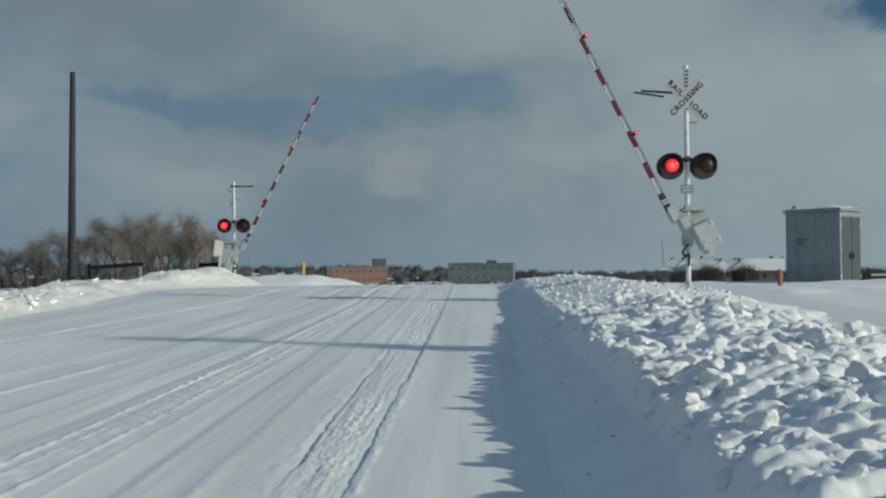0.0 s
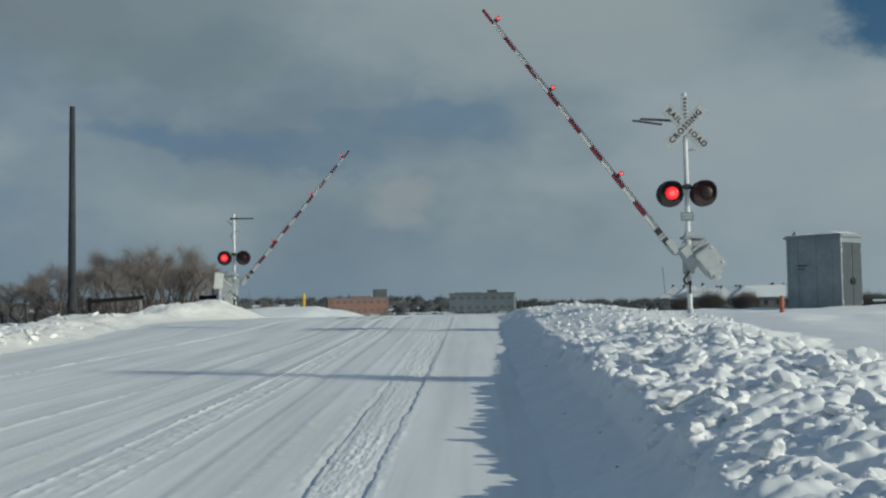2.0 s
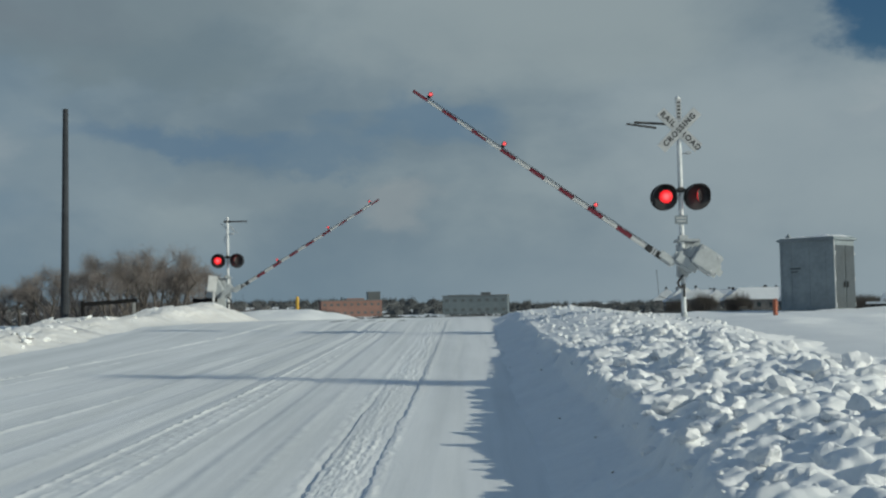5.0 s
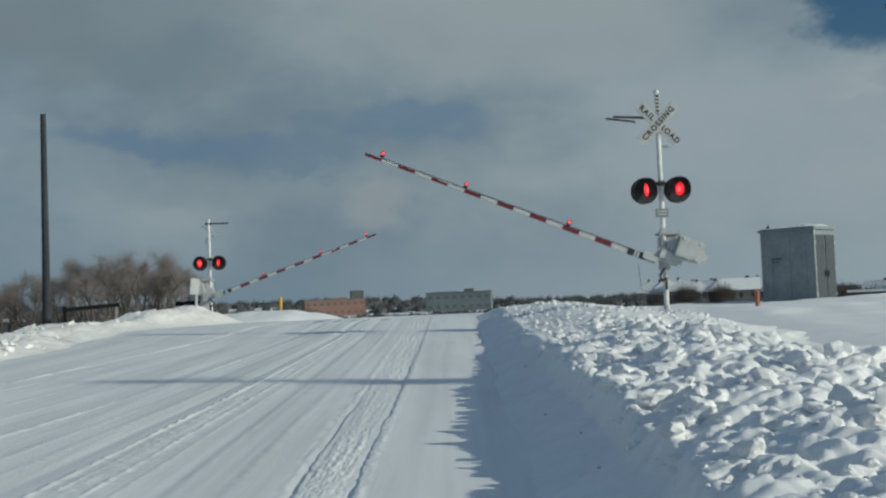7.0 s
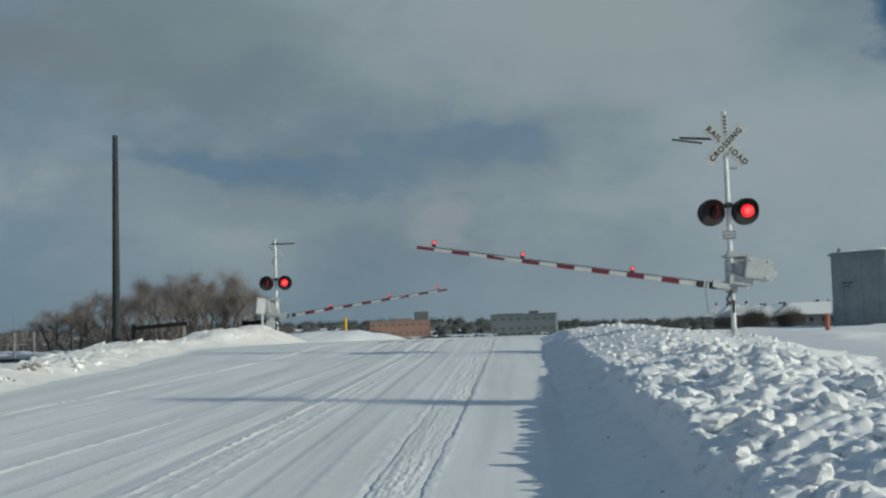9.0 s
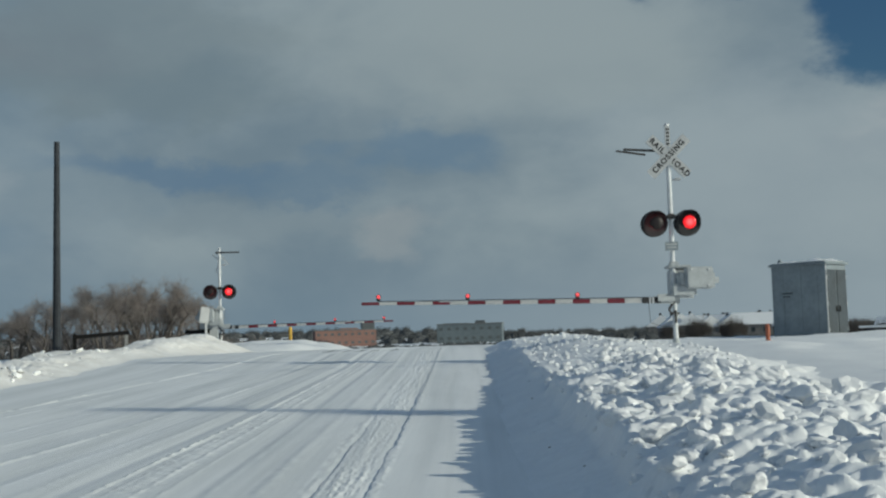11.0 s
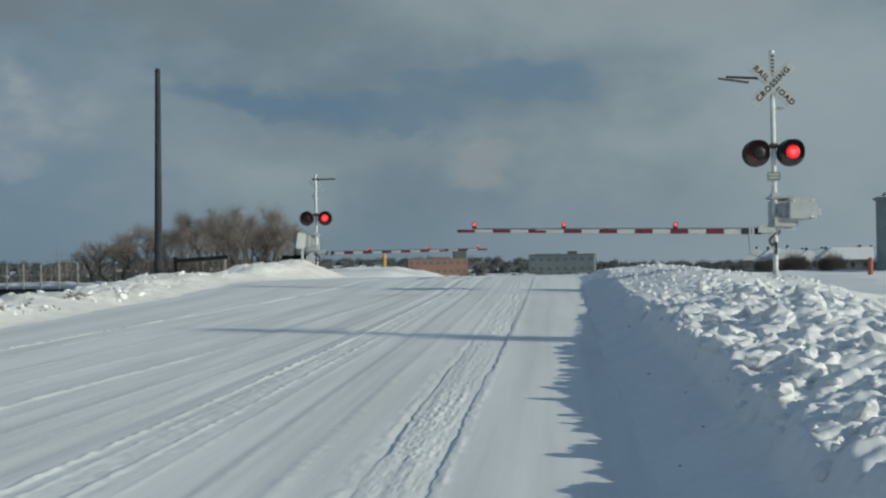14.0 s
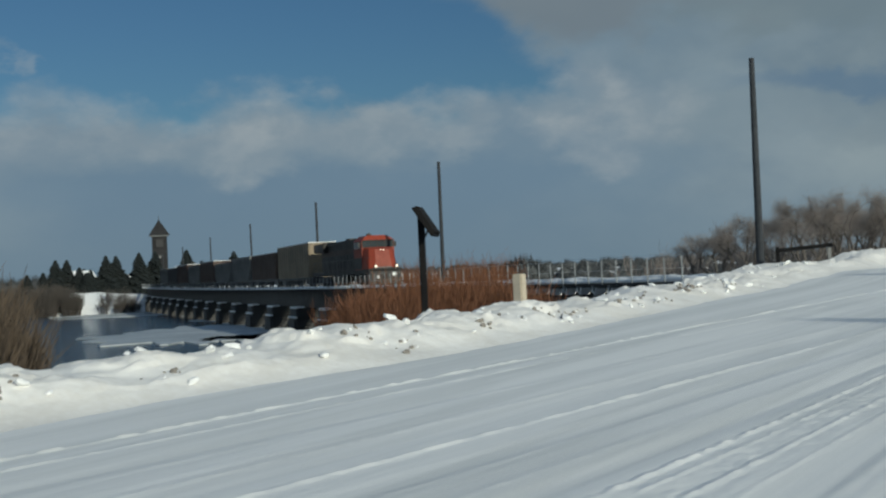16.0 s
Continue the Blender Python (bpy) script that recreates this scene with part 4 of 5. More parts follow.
def lattice_tower():
    t = thing("radio_tower", pose(38.5, 100.2, 0.0, 0, 0, 14), "tall dark steel lattice tower with a drum antenna", "radio tower")
    h, b, w = 25.2, 1.24, 0.36
    corner = [(-1, -1), (1, -1), (1, 1), (-1, 1)]

    def at(c, z):
        r = b + (w - b) * min(1, z / h)
        return Vector((corner[c][0] * r, corner[c][1] * r, z))

    for c in range(4):
        part("leg", Solid().tube(at(c, -1), at(c, h), 0.06, 0.04, 6), DARK, t)
    levels = [0.0]
    while levels[-1] < h - 1:
        levels.append(min(h, levels[-1] + 2.6 - 1.4 * levels[-1] / h))
    for c in range(4):
        d = (c + 1) % 4
        for lo, hi in zip(levels, levels[1:]):
            part("brace", Solid().tube(at(c, lo), at(d, hi), 0.024, n=4).tube(at(d, lo), at(c, hi), 0.024, n=4), DARK, t)
            part("girt", Solid().tube(at(c, hi), at(d, hi), 0.024, n=4), DARK, t)
    part("ladder", Solid().box((0.25, -0.4, h / 2), (0.05, 0.05, h)).box((-0.15, -0.4, h / 2), (0.05, 0.05, h)), DARK, t)
    part("drum_antenna", Solid().lathe([(-0.7, 0), (-0.7, 0.72), (-0.55, 0.8), (0.4, 0.8), (0.55, 0.6), (0.55, 0)], (0.2, -1, 0), (0.1, -0.5, h - 0.1), 20), CHARRED, t, "black drum antenna")
    part("antenna_mount", Solid().box((-0.55, 0, h + 0.05), (0.5, 0.7, 0.5), 0.05).tube((-0.3, 0, h), (-0.3, 0, h + 1.0), 0.02), DARK, t)
    part("side_antenna", Solid().tube((-1.0, -1, 15.5), (-2.2, -1.3, 15.6), 0.03).tube((-2.0, -1.3, 15.0), (-2.0, -1.3, 16.4), 0.025), DARK, t)
    part("guy_wire", Solid().tube((0.8, 0, 8), (16, -3, 6.6), 0.02, n=5), DARK, t)


lattice_tower()


def relay_shed():
    s = thing("equipment_shed", pose(12.86, 44.4, 0.98, 0, 0, -44), "grey sheet-metal railway equipment shed standing in snow", "shed")
    w, d, h = 2.15, 1.6, 2.84
    part("wall", Solid().box((0, 0, h / 2 - 0.1), (w, d, h), 0.02), SHED, s)
    for x in (-0.62, 0.1, 0.74):
        part("seam", Solid().box((x, -d / 2 - 0.004, h / 2 - 0.1), (0.035, 0.016, h - 0.1), 0.004), SHED, s)
    for x in (-1, 1):
        part("corner_trim", Solid().box((x * (w / 2 - 0.04), -d / 2 - 0.004, h / 2 - 0.1), (0.09, 0.024, h), 0.005), SHED, s)
    for at, wide in ((-0.40, 0.70), (0.38, 0.70)):
        door = part("door", Solid().box((w / 2 + 0.014, at, 1.28), (0.03, wide, 2.5), 0.008), DOORGREY, s, "closed dark blue-grey metal door")
        part("handle", Solid().box((w / 2 + 0.05, at + (0.26 if at < 0 else -0.26), 1.1), (0.05, 0.05, 0.22), 0.01), BLACK, door)
        for z in (0.35, 1.3, 2.25):
            part("hinge", Solid().tube((w / 2 + 0.03, at + (-0.34 if at < 0 else 0.34), z - 0.07), (w / 2 + 0.03, at + (-0.34 if at < 0 else 0.34), z + 0.07), 0.018, n=8), STEEL, door)
    part("corner_trim", Solid().box((w / 2 + 0.01, -d / 2 + 0.025, h / 2 - 0.1), (0.03, 0.06, h), 0.005), STEEL, s, "pale corner strip")
    part("roof", Solid().box((0, 0, h - 0.07), (w + 0.18, d + 0.18, 0.09), 0.02).box((0, 0, h - 0.01), (w + 0.02, d + 0.02, 0.05), 0.01), SHED, s)
    cap = Solid()
    n = 14
    vs = []
    for i in range(n):
        for j in range(n):
            x, y = (i / (n - 1) - 0.5) * (w - 0.05), (j / (n - 1) - 0.5) * (d - 0.05)
            rim = min(1.0, 5 * min(i, n - 1 - i, j, n - 1 - j) / n)
            vs.append((x, y, h + 0.012 + rim * (0.05 + 0.07 * float(step(-0.1, 0.6, x)) + 0.10 * float(rough(x * 1.0, y + 3, 0.5, 3)))))
    cap.add(vs, [(i * n + j, i * n + n + j, i * n + n + j + 1, i * n + j + 1) for i in range(n - 1) for j in range(n - 1)])
    part("snow_cap", cap, SNOW, s, "wind-packed snow on the roof", smooth=True)
    part("roof_vent", Solid().box((-w / 2 + 0.2, -0.5, h + 0.06), (0.16, 0.16, 0.14), 0.02).tube((-w / 2 + 0.2, -0.5, h + 0.1), (-w / 2 + 0.2, -0.5, h + 0.18), 0.05, n=8), SHED, s)
    part("sign_writing", Solid().box((-0.45, -d / 2 - 0.012, 1.72), (0.42, 0.008, 0.055)).box((-0.5, -d / 2 - 0.012, 1.60), (0.28, 0.008, 0.04)), DOORGREY, s, "dark unreadable lettering bars")


relay_shed()


def marker_post(m, mat, height, label, r=0.09, cap=True):
    p = thing("marker_post", m, label, "marker post")
    part("post", Solid().lathe([(-0.4, 0), (-0.4, r), (height - r * 0.8, r), (height - 0.02, r * 0.7), (height, 0)], n=14), mat, p, smooth=False)
    part("band", Solid().lathe([(height - 0.25, r), (height - 0.25, r + 0.008), (height - 0.12, r + 0.008), (height - 0.12, r)], n=14), WHITE if cap else mat, p)
    return p


marker_post(pose(9.35, 36.9, 1.0), ORANGE, 0.62, "orange plastic cable marker post in the snow", 0.07, False)
marker_post(pose(-9.2, 61.3, 0.55), YELLOW, 1.7, "yellow plastic marker post beyond the rails", 0.085, False)


def concrete_bollard(m, w, h, label, mat=CREAM, snowy=True):
    p = thing("bollard", m, label, "bollard")
    part("post", Solid().box((0, 0, h / 2 - 1.5), (w, w, h + 3.0), 0.03), mat, p)
    if snowy:
        part("cap", Solid().lathe([(h, w * 0.55), (h + 0.05, w * 0.5), (h + 0.09, 0.0)], n=12), SNOW, p, "snow on its top")


concrete_bollard(pose(-15.4, 25.8, 0.45), 0.27, 1.08, "cream-painted concrete post behind the snow bank", CREAM, False)
concrete_bollard(pose(-14.92, 10.05, 0.05), 0.22, 1.1, "weathered grey-brown wooden post behind the snow bank", GRIT, False)


def solar_post():
    s = thing("solar_post", pose(-18.5, 26.0, 0.0, 0, 0, 25), "dark post with a steeply tilted solar panel", "solar panel")
    part("post", Solid().box((0, 0, 0.2), (0.17, 0.17, 6.2), 0.02), CHARRED, s)
    part("panel", Solid().box((0.19, -0.12, 3.08), (0.86, 0.95, 0.10), 0.01, Matrix.Rotation(radians(57), 4, "Y")), CHARRED, s, "dark solar panel")
    part("panel_frame", Solid().box((0.15, -0.12, 3.04), (0.92, 1.0, 0.09), 0.01, Matrix.Rotation(radians(57), 4, "Y")), CHARRED, s)
    part("strut", Solid().tube((0, 0, 2.5), (0.25, -0.1, 2.9), 0.03), DARK, s)


solar_post()


def line_pole(k):
    p = on_track(15.13 + 32.35 + 45.5 * k, 31.93)
    pole = thing("line_pole", pose(p.x, p.y, 0, 0.4 * math.sin(k * 3), 0.5 * math.cos(k), 0), "tall bare grey wooden pole beside the railway", "pole", "poles along the railway")
    foot = -4.5 if k else 0.3
    part("shaft", Solid().tube((0, 0, foot), (0, 0, 11.1), 0.2, 0.125, 12), WOOD, pole)


for k in range(7):
    line_pole(k)


def utility_pole():
    """Stands beside the road out of view; its shadow lies over the road."""
    u = thing("utility_pole", pose(39.0, 1.7, 0.0, 0, 0, 20), "wooden utility pole beside the road", "pole")
    part("shaft", Solid().tube((0, 0, -0.8), (0, 0, 17.2), 0.26, 0.15, 12), WOOD, u)
    part("crossarm", Solid().box((0, 0.15, 16.6), (1.6, 0.12, 0.14), 0.01), WOOD, u)
    part("transformer", Solid().lathe([(14.6, 0), (14.6, 0.24), (15.6, 0.24), (15.7, 0)], at=(0.0, -0.4, 0), n=16), STEEL, u)


utility_pole()

# ---------------------------------------------------------------- plants


def bough(solid, a, b, sag, r0, r1, rnd, n=5, steps=4):
    """A crooked tapering bough from a to b, bowed upwards by sag. Gives the points along it."""
    a, b = Vector(a), Vector(b)
    span = (b - a).length
    pts = [a]
    for k in range(1, steps + 1):
        t = k / steps
        p = a.lerp(b, t) + Vector((0, 0, sag * 4 * t * (1 - t)))
        if k < steps:
            p += Vector((rnd.gauss(0, 0.05), rnd.gauss(0, 0.05), rnd.gauss(0, 0.04))) * span
        ra, rb = r0 + (r1 - r0) * (k - 1) / steps, r0 + (r1 - r0) * t
        solid.tube(pts[-1], p, ra, rb, n, caps=False)
        pts.append(p)
    return pts


def along(pts, t):
    k = min(int(t * (len(pts) - 1)), len(pts) - 2)
    return pts[k].lerp(pts[k + 1], t * (len(pts) - 1) - k)


def bare_tree(m, height, width, stems, seed, label):
    """Several leaning stems that open into a broad dome of fine twigs."""
    rnd = random.Random(seed)
    t = thing("bare_tree", m, label, "tree", "bare trees by the crossing")
    wood, twigs = Solid(), Solid()
    for k in range(stems):
        a = 2 * math.pi * (k + rnd.uniform(0.1, 0.9)) / stems
        out = rnd.uniform(0.3, 0.7) * width / 2
        foot = (0.08 * math.cos(a), 0.08 * math.sin(a), -0.8)
        stem = bough(wood, foot, (out * math.cos(a), out * math.sin(a), height * rnd.uniform(0.50, 0.64)), -0.06 * height, 0.12, 0.05, rnd, 7, 6)
        for j in range(6):
            th = a + rnd.gauss(0, 0.9)
            f = rnd.uniform(0.3, 0.95)
            top = height * math.sqrt(1 - 0.8 * f * f) * rnd.uniform(0.72, 0.9)
            limb = bough(wood, along(stem, rnd.uniform(0.5, 1.0)), (f * width / 2 * math.cos(th), f * width / 2 * math.sin(th), top), 0.06 * height, 0.035, 0.01, rnd, 5, 5)
            for q in range(12):
                b = along(limb, rnd.uniform(0.35, 1.0))
                away = Vector((b.x, b.y, height * 0.35)).normalized() * 0.6 + Vector((rnd.gauss(0, 0.6), rnd.gauss(0, 0.6), rnd.gauss(0.1, 0.45)))
                sprig = bough(twigs, b, b + away.normalized() * height * rnd.uniform(0.07, 0.15), 0.02 * height, 0.007, 0.003, rnd, 3, 2)
                for w in range(24):
                    c = along(sprig, rnd.random())
                    d = (away * 0.5 + Vector((rnd.gauss(0, 0.8), rnd.gauss(0, 0.8), rnd.gauss(0, 0.6)))).normalized()
                    twigs.tube(c, c + d * height * rnd.uniform(0.05, 0.14), 0.0032, 0.002, 3, caps=False)
    part("trunk", wood, BARK, t)
    part("crown", twigs, TWIG, t, "haze of fine bare twigs")


def shrub(m, height, width, stems, mat, label, seed, name="willow_shrub"):
    rnd = random.Random(seed)
    t = thing(name, m, label, "shrub", "brush along the river")
    s, fine = Solid(), Solid()
    for k in range(stems):
        a, d = rnd.uniform(0, 6.3), rnd.random() ** 0.5 * width / 2
        p = Vector((d * math.cos(a), d * math.sin(a), -0.3))
        way = Vector((math.cos(a) * 0.3 * d / width + rnd.gauss(0, 0.1), math.sin(a) * 0.3 * d / width + rnd.gauss(0, 0.1), 1)).normalized()
        h = height * rnd.uniform(0.6, 1.05) * (1 - 0.25 * (2 * d / width) ** 2)
        q = p + way * h * 0.5
        s.tube(p, q, 0.03, 0.02, 3, caps=False)
        for _ in range(5):
            w = (way + Vector((rnd.gauss(0, 0.2), rnd.gauss(0, 0.2), 0))).normalized()
            b = p.lerp(q, rnd.uniform(0.3, 1.0))
            e = b + w * h * rnd.uniform(0.3, 0.55)
            fine.tube(b, e, 0.018, 0.006, 3, caps=False)
            for _ in range(2):
                w2 = (w + Vector((rnd.gauss(0, 0.3), rnd.gauss(0, 0.3), 0.1))).normalized()
                c = b.lerp(e, rnd.uniform(0.3, 0.9))
                fine.tube(c, c + w2 * h * rnd.uniform(0.12, 0.28), 0.012, 0.004, 3, caps=False)
    tagged(part("brush", s, mat, t), kind="stuff")
    part("crown", fine, mat, t)


def spruce(m, height, seed):
    rnd = random.Random(seed)
    t = thing("spruce", m, "dark narrow spruce on the snowy far shore", "tree", "spruces on the far shore")
    part("trunk", Solid().tube((0, 0, -1), (0, 0, height * 0.95), 0.22, 0.04, 6), BARK, t)
    s = Solid()
    layers = 17
    for k in range(layers):
        z = height * (0.06 + 0.9 * k / layers)
        r = height * 0.40 * (1 - k / layers) ** 0.7 + 0.2
        for j in range(9):
            a = 2 * math.pi * (j + rnd.random()) / 9
            rr = r * rnd.uniform(0.7, 1.15)
            tip = Vector((rr * math.cos(a), rr * math.sin(a), z - 0.28 * rr))
            side = Vector((-math.sin(a), math.cos(a), 0)) * rr * 0.36
            top = Vector((0, 0, z + height * 0.055))
            mid = tip * 0.55 + top * 0.45
            s.add([top, mid + side, tip, mid - side, mid - Vector((0, 0, 0.35 * rr + 0.1))], [(0, 1, 2), (0, 2, 3), (1, 4, 2), (2, 4, 3)])
    part("crown", s, SPRUCE, t)


def far_woods(name, label, spots, mat):
    """Leafless trees far off: a low dense foot under a dome of fine branches."""
    s = Solid()
    rnd = random.Random(11)
    for x, y, z, h, w in spots:
        k, n = 3, 6
        vs = []
        for i in range(k + 1):
            f = i / k
            r = w * (0.85, 0.95, 0.75, 0.3)[i]
            for j in range(n):
                a = 2 * math.pi * (j + 0.5 * (i % 2)) / n
                q = r * rnd.uniform(0.7, 1.15)
                vs.append((x + q * math.cos(a), y + q * math.sin(a), z + 0.62 * h * f * rnd.uniform(0.85, 1.1)))
        fs = [(i * n + j, i * n + (j + 1) % n, i * n + n + (j + 1) % n, i * n + n + j) for i in range(k) for j in range(n)]
        s.add(vs, fs + [tuple(range(k * n, k * n + n))])
        for _ in range(22):
            a, e = rnd.uniform(0, 6.3), rnd.uniform(0.15, 1.5)
            tip = (x + w * math.cos(a) * math.cos(e), y + w * math.sin(a) * math.cos(e), z + h * (0.35 + 0.65 * math.sin(e)) * rnd.uniform(0.85, 1.05))
            wide = 0.035 * h * rnd.uniform(0.6, 1.3)
            foot = (x + 0.3 * w * math.cos(a), y + 0.3 * w * math.sin(a), z + 0.3 * h)
            s.add([(foot[0] - wide, foot[1], foot[2]), (foot[0] + wide, foot[1], foot[2]), tip, (foot[0], foot[1] + wide, foot[2])], [(0, 1, 2), (1, 3, 2), (3, 0, 2)])
    tagged(part(name, s, mat), label, "woods", kind="stuff")


def build_plants():
    # bare trees behind the rails
    for k, (left, dist, h, w, stems) in enumerate(((19.9, 80, 4.4, 6.0, 4), (17.0, 80, 5.6, 6.4, 4), (15.0, 82, 5.9, 7.4, 5), (13.3, 84, 4.8, 5.8, 4), (18.4, 90, 5.0, 6.2, 4), (16.0, 92, 5.6, 7.0, 4), (14.2, 92, 5.2, 6.4, 4), (21.6, 86, 3.9, 5.2, 4))):
        x, y = -dist * math.sin(radians(left)), dist * math.cos(radians(left))
        bare_tree(pose(x, y, float(land_z(x, y)), 0, 0, 50 * k), h, w, stems, 20 + k, "spreading bare grey-brown tree beyond the railway")
    # low bare bushes at their feet and by the far signal
    for k, (left, dist, h, w) in enumerate(((10.7, 66, 1.7, 3), (12.3, 72, 1.6, 4), (13.4, 98, 2.1, 7), (15.4, 98, 2.3, 7), (17.4, 98, 2.3, 7), (19.4, 98, 2.4, 7), (21.4, 98, 2.2, 7), (24, 98, 1.8, 7))):
        x, y = -dist * math.sin(radians(left)), dist * math.cos(radians(left))
        shrub(pose(x, y, float(land_z(x, y))), h + (1.6 if dist > 90 else 0), w, 50, TWIG, "low bare grey-brown bushes behind the rails", 50 + k, "bare_bush")
    for k, (left, dist, h, w) in enumerate(((-10.95, 230, 5.8, 3.8), (-12.55, 232, 5.8, 4.0), (-9.7, 240, 4.4, 4.0), (-18.0, 170, 4.2, 4.0), (-19.6, 168, 3.6, 5.0), (-20.9, 172, 3.8, 5.0))):
        x, y = -dist * math.sin(radians(left)), dist * math.cos(radians(left))
        shrub(pose(x, y, float(land_z(x, y))), h, w, 420, BARK, "dense round leafless bush before the houses", 60 + k, "round_bush")
    # red-brown willows below the bridge
    for k, (left, dist, h, w) in enumerate(((37.4, 42, 2.9, 3.4), (31.6, 44, 3.2, 3.6), (33.4, 43, 3.1, 3.4), (35.0, 45, 3.4, 3.6), (36.6, 44, 3.3, 3.2), (38.0, 46, 3.0, 3.0), (32.5, 48, 3.5, 3.6), (34.3, 49, 3.6, 3.6), (33.0, 46, 3.2, 3.4), (36.3, 50, 3.3, 3.2))):
        x, y = -dist * math.sin(radians(left)), dist * math.cos(radians(left))
        shrub(pose(x, y, -1.55), h * 1.18, w, 230, WILLOW, "thicket of red-brown leafless willow stems", 80 + k)
    # brown brush behind the tracks' far side, seen past the train
    for k in range(7):
        p = on_track(95 + k * 7.5, 37 + (k % 3))
        shrub(pose(p.x, p.y, -0.8), 4.6, 5.0, 120, WILLOW, "red-brown brush behind the railway", 120 + k)
    for k, (left, dist, h, w) in enumerate(((56.6, 26, 3.6, 2.4), (58.2, 25, 4.0, 2.8), (56.6, 32, 3.6, 2.6), (58.6, 30, 4.2, 3.0))):
        x, y = -dist * math.sin(radians(left)), dist * math.cos(radians(left))
        shrub(pose(x, y, -1.2), h, w, 300, STRAW, "dense dry brown brush at the water's edge", 140 + k, "dry_brush")
    # spruces across the river
    for k, (left, dist, h) in enumerate(((52.35, 318, 13), (51.85, 320, 13), (50.1, 322, 14.5), (49.65, 324, 15), (48.6, 326, 16.5), (47.85, 330, 17), (46.4, 326, 16), (44.2, 345, 14.5), (52.9, 316, 8.5),
                                               (51.3, 318, 10), (50.8, 320, 9), (51.0, 316, 8), (49.2, 330, 8.5), (45.7, 335, 11), (45.1, 338, 10), (53.6, 318, 8), (41.5, 345, 11), (47.2, 336, 9))):
        x, y = -dist * math.sin(radians(left)), dist * math.cos(radians(left))
        spruce(pose(x, y, float(land_z(x, y)) - 0.3), h * 0.72, 30 + k)
    rnd = random.Random(3)
    spots = []
    for _ in range(2600):
        left, dist = rnd.uniform(-34, 42), rnd.uniform(230, 640)
        if -3 < left < 6.8 and dist < 420 or 4.5 < -left < 17 and dist < 300:
            continue
        x, y = -dist * math.sin(radians(left)), dist * math.cos(radians(left))
        if float(land_z(x, y)) < -3.4:
            continue
        h = rnd.uniform(2.4, 4.6) * (0.6 + dist / 900)
        spots.append((x, y, float(land_z(x, y)) - 0.5, h, h * rnd.uniform(0.45, 0.9)))
    for left, dist, h in ((31, 260, 8), (30, 262, 7), (29.3, 262, 6), (28.2, 268, 4.5), (27.4, 268, 5), (32.2, 260, 6)):
        x, y = -dist * math.sin(radians(left)), dist * math.cos(radians(left))
        for _ in range(10):
            spots.append((x + rnd.gauss(0, 2), y + rnd.gauss(0, 2), -3.0 + rnd.uniform(0, 4), h * rnd.uniform(0.5, 0.8), h * 0.25))
    for _ in range(420):
        left, dist = rnd.uniform(-4, 9), rnd.uniform(110, 330)
        x, y = -dist * math.sin(radians(left)), dist * math.cos(radians(left))
        h = rnd.uniform(0.7, 1.7)
        spots.append((x, y, float(land_z(x, y)) - 0.3, h, h * rnd.uniform(0.6, 1.4)))
    for _ in range(260):
        left, dist = rnd.uniform(-24, -8.5), rnd.uniform(170, 225)
        x, y = -dist * math.sin(radians(left)), dist * math.cos(radians(left))
        h = rnd.uniform(1.2, 2.7)
        spots.append((x, y, float(land_z(x, y)) - 0.3, h, h * rnd.uniform(0.5, 1.0)))
    far_woods("far_woods", "dark band of distant leafless winter woods, greyed for haze", spots, FARWOOD)
    spots = []
    for _ in range(500):
        left, dist = rnd.uniform(40, 60), rnd.uniform(345, 520)
        x, y = -dist * math.sin(radians(left)), dist * math.cos(radians(left))
        h = rnd.uniform(3, 7)
        spots.append((x, y, float(land_z(x, y)) - 0.5, h, h * rnd.uniform(0.5, 0.9)))
    far_woods("shore_woods", "dark scrub and trees along the far shore, greyed for haze", spots, FARWOOD)
    for k in range(30):
        left, dist = rnd.uniform(47.4, 50.8) if k < 12 else rnd.uniform(50.9, 57.5), rnd.uniform(304, 309)
        x, y = -dist * math.sin(radians(left)), dist * math.cos(radians(left))
        shrub(pose(x, y, max(float(land_z(x, y)), -3.6)), rnd.uniform(3.5, 6.0) if k < 12 else rnd.uniform(5.0, 9.5), rnd.uniform(2.5, 4.0) if k < 12 else rnd.uniform(4, 8), 45 if k < 12 else 300, BARK, "dark leafless brush on the far river bank", 200 + k, "shore_shrub")


build_plants()

# ---------------------------------------------------------------- far buildings


def polar(left, dist, z, turn=0.0):
    return pose(-dist * math.sin(radians(left)), dist * math.cos(radians(left)), z, 0, 0, left + turn)


def block_building(name, m, w, d, h, wall, label, cols, rows, extras=()):
    b = thing(name, m, label, "building")
    body = part("wall", Solid().box((0, d / 2, h / 2 - 2), (w, d, h + 4)), wall, b)
    part("roof", Solid().box((0, d / 2, h + 0.15), (w + 0.5, d + 0.5, 0.3)), SLATE, b)
    pane = Solid().box((0, 0, 0), (w / cols * 0.45, 0.12, h / rows * (0.30 if rows > 1 else 0.8))).mesh("window", HAZEWIN)
    for i in range(cols):
        for j in range(rows):
            part("window", pane, HAZEWIN, b, m=pose(-w / 2 + (i + 0.5) * w / cols, -0.02, (j + 0.55) * h / rows))
    for x, ww, hh, mat in extras:
        part("roof_block", Solid().box((x, d * 0.4, h + hh / 2), (ww, d * 0.4, hh)), mat, b)
    return b


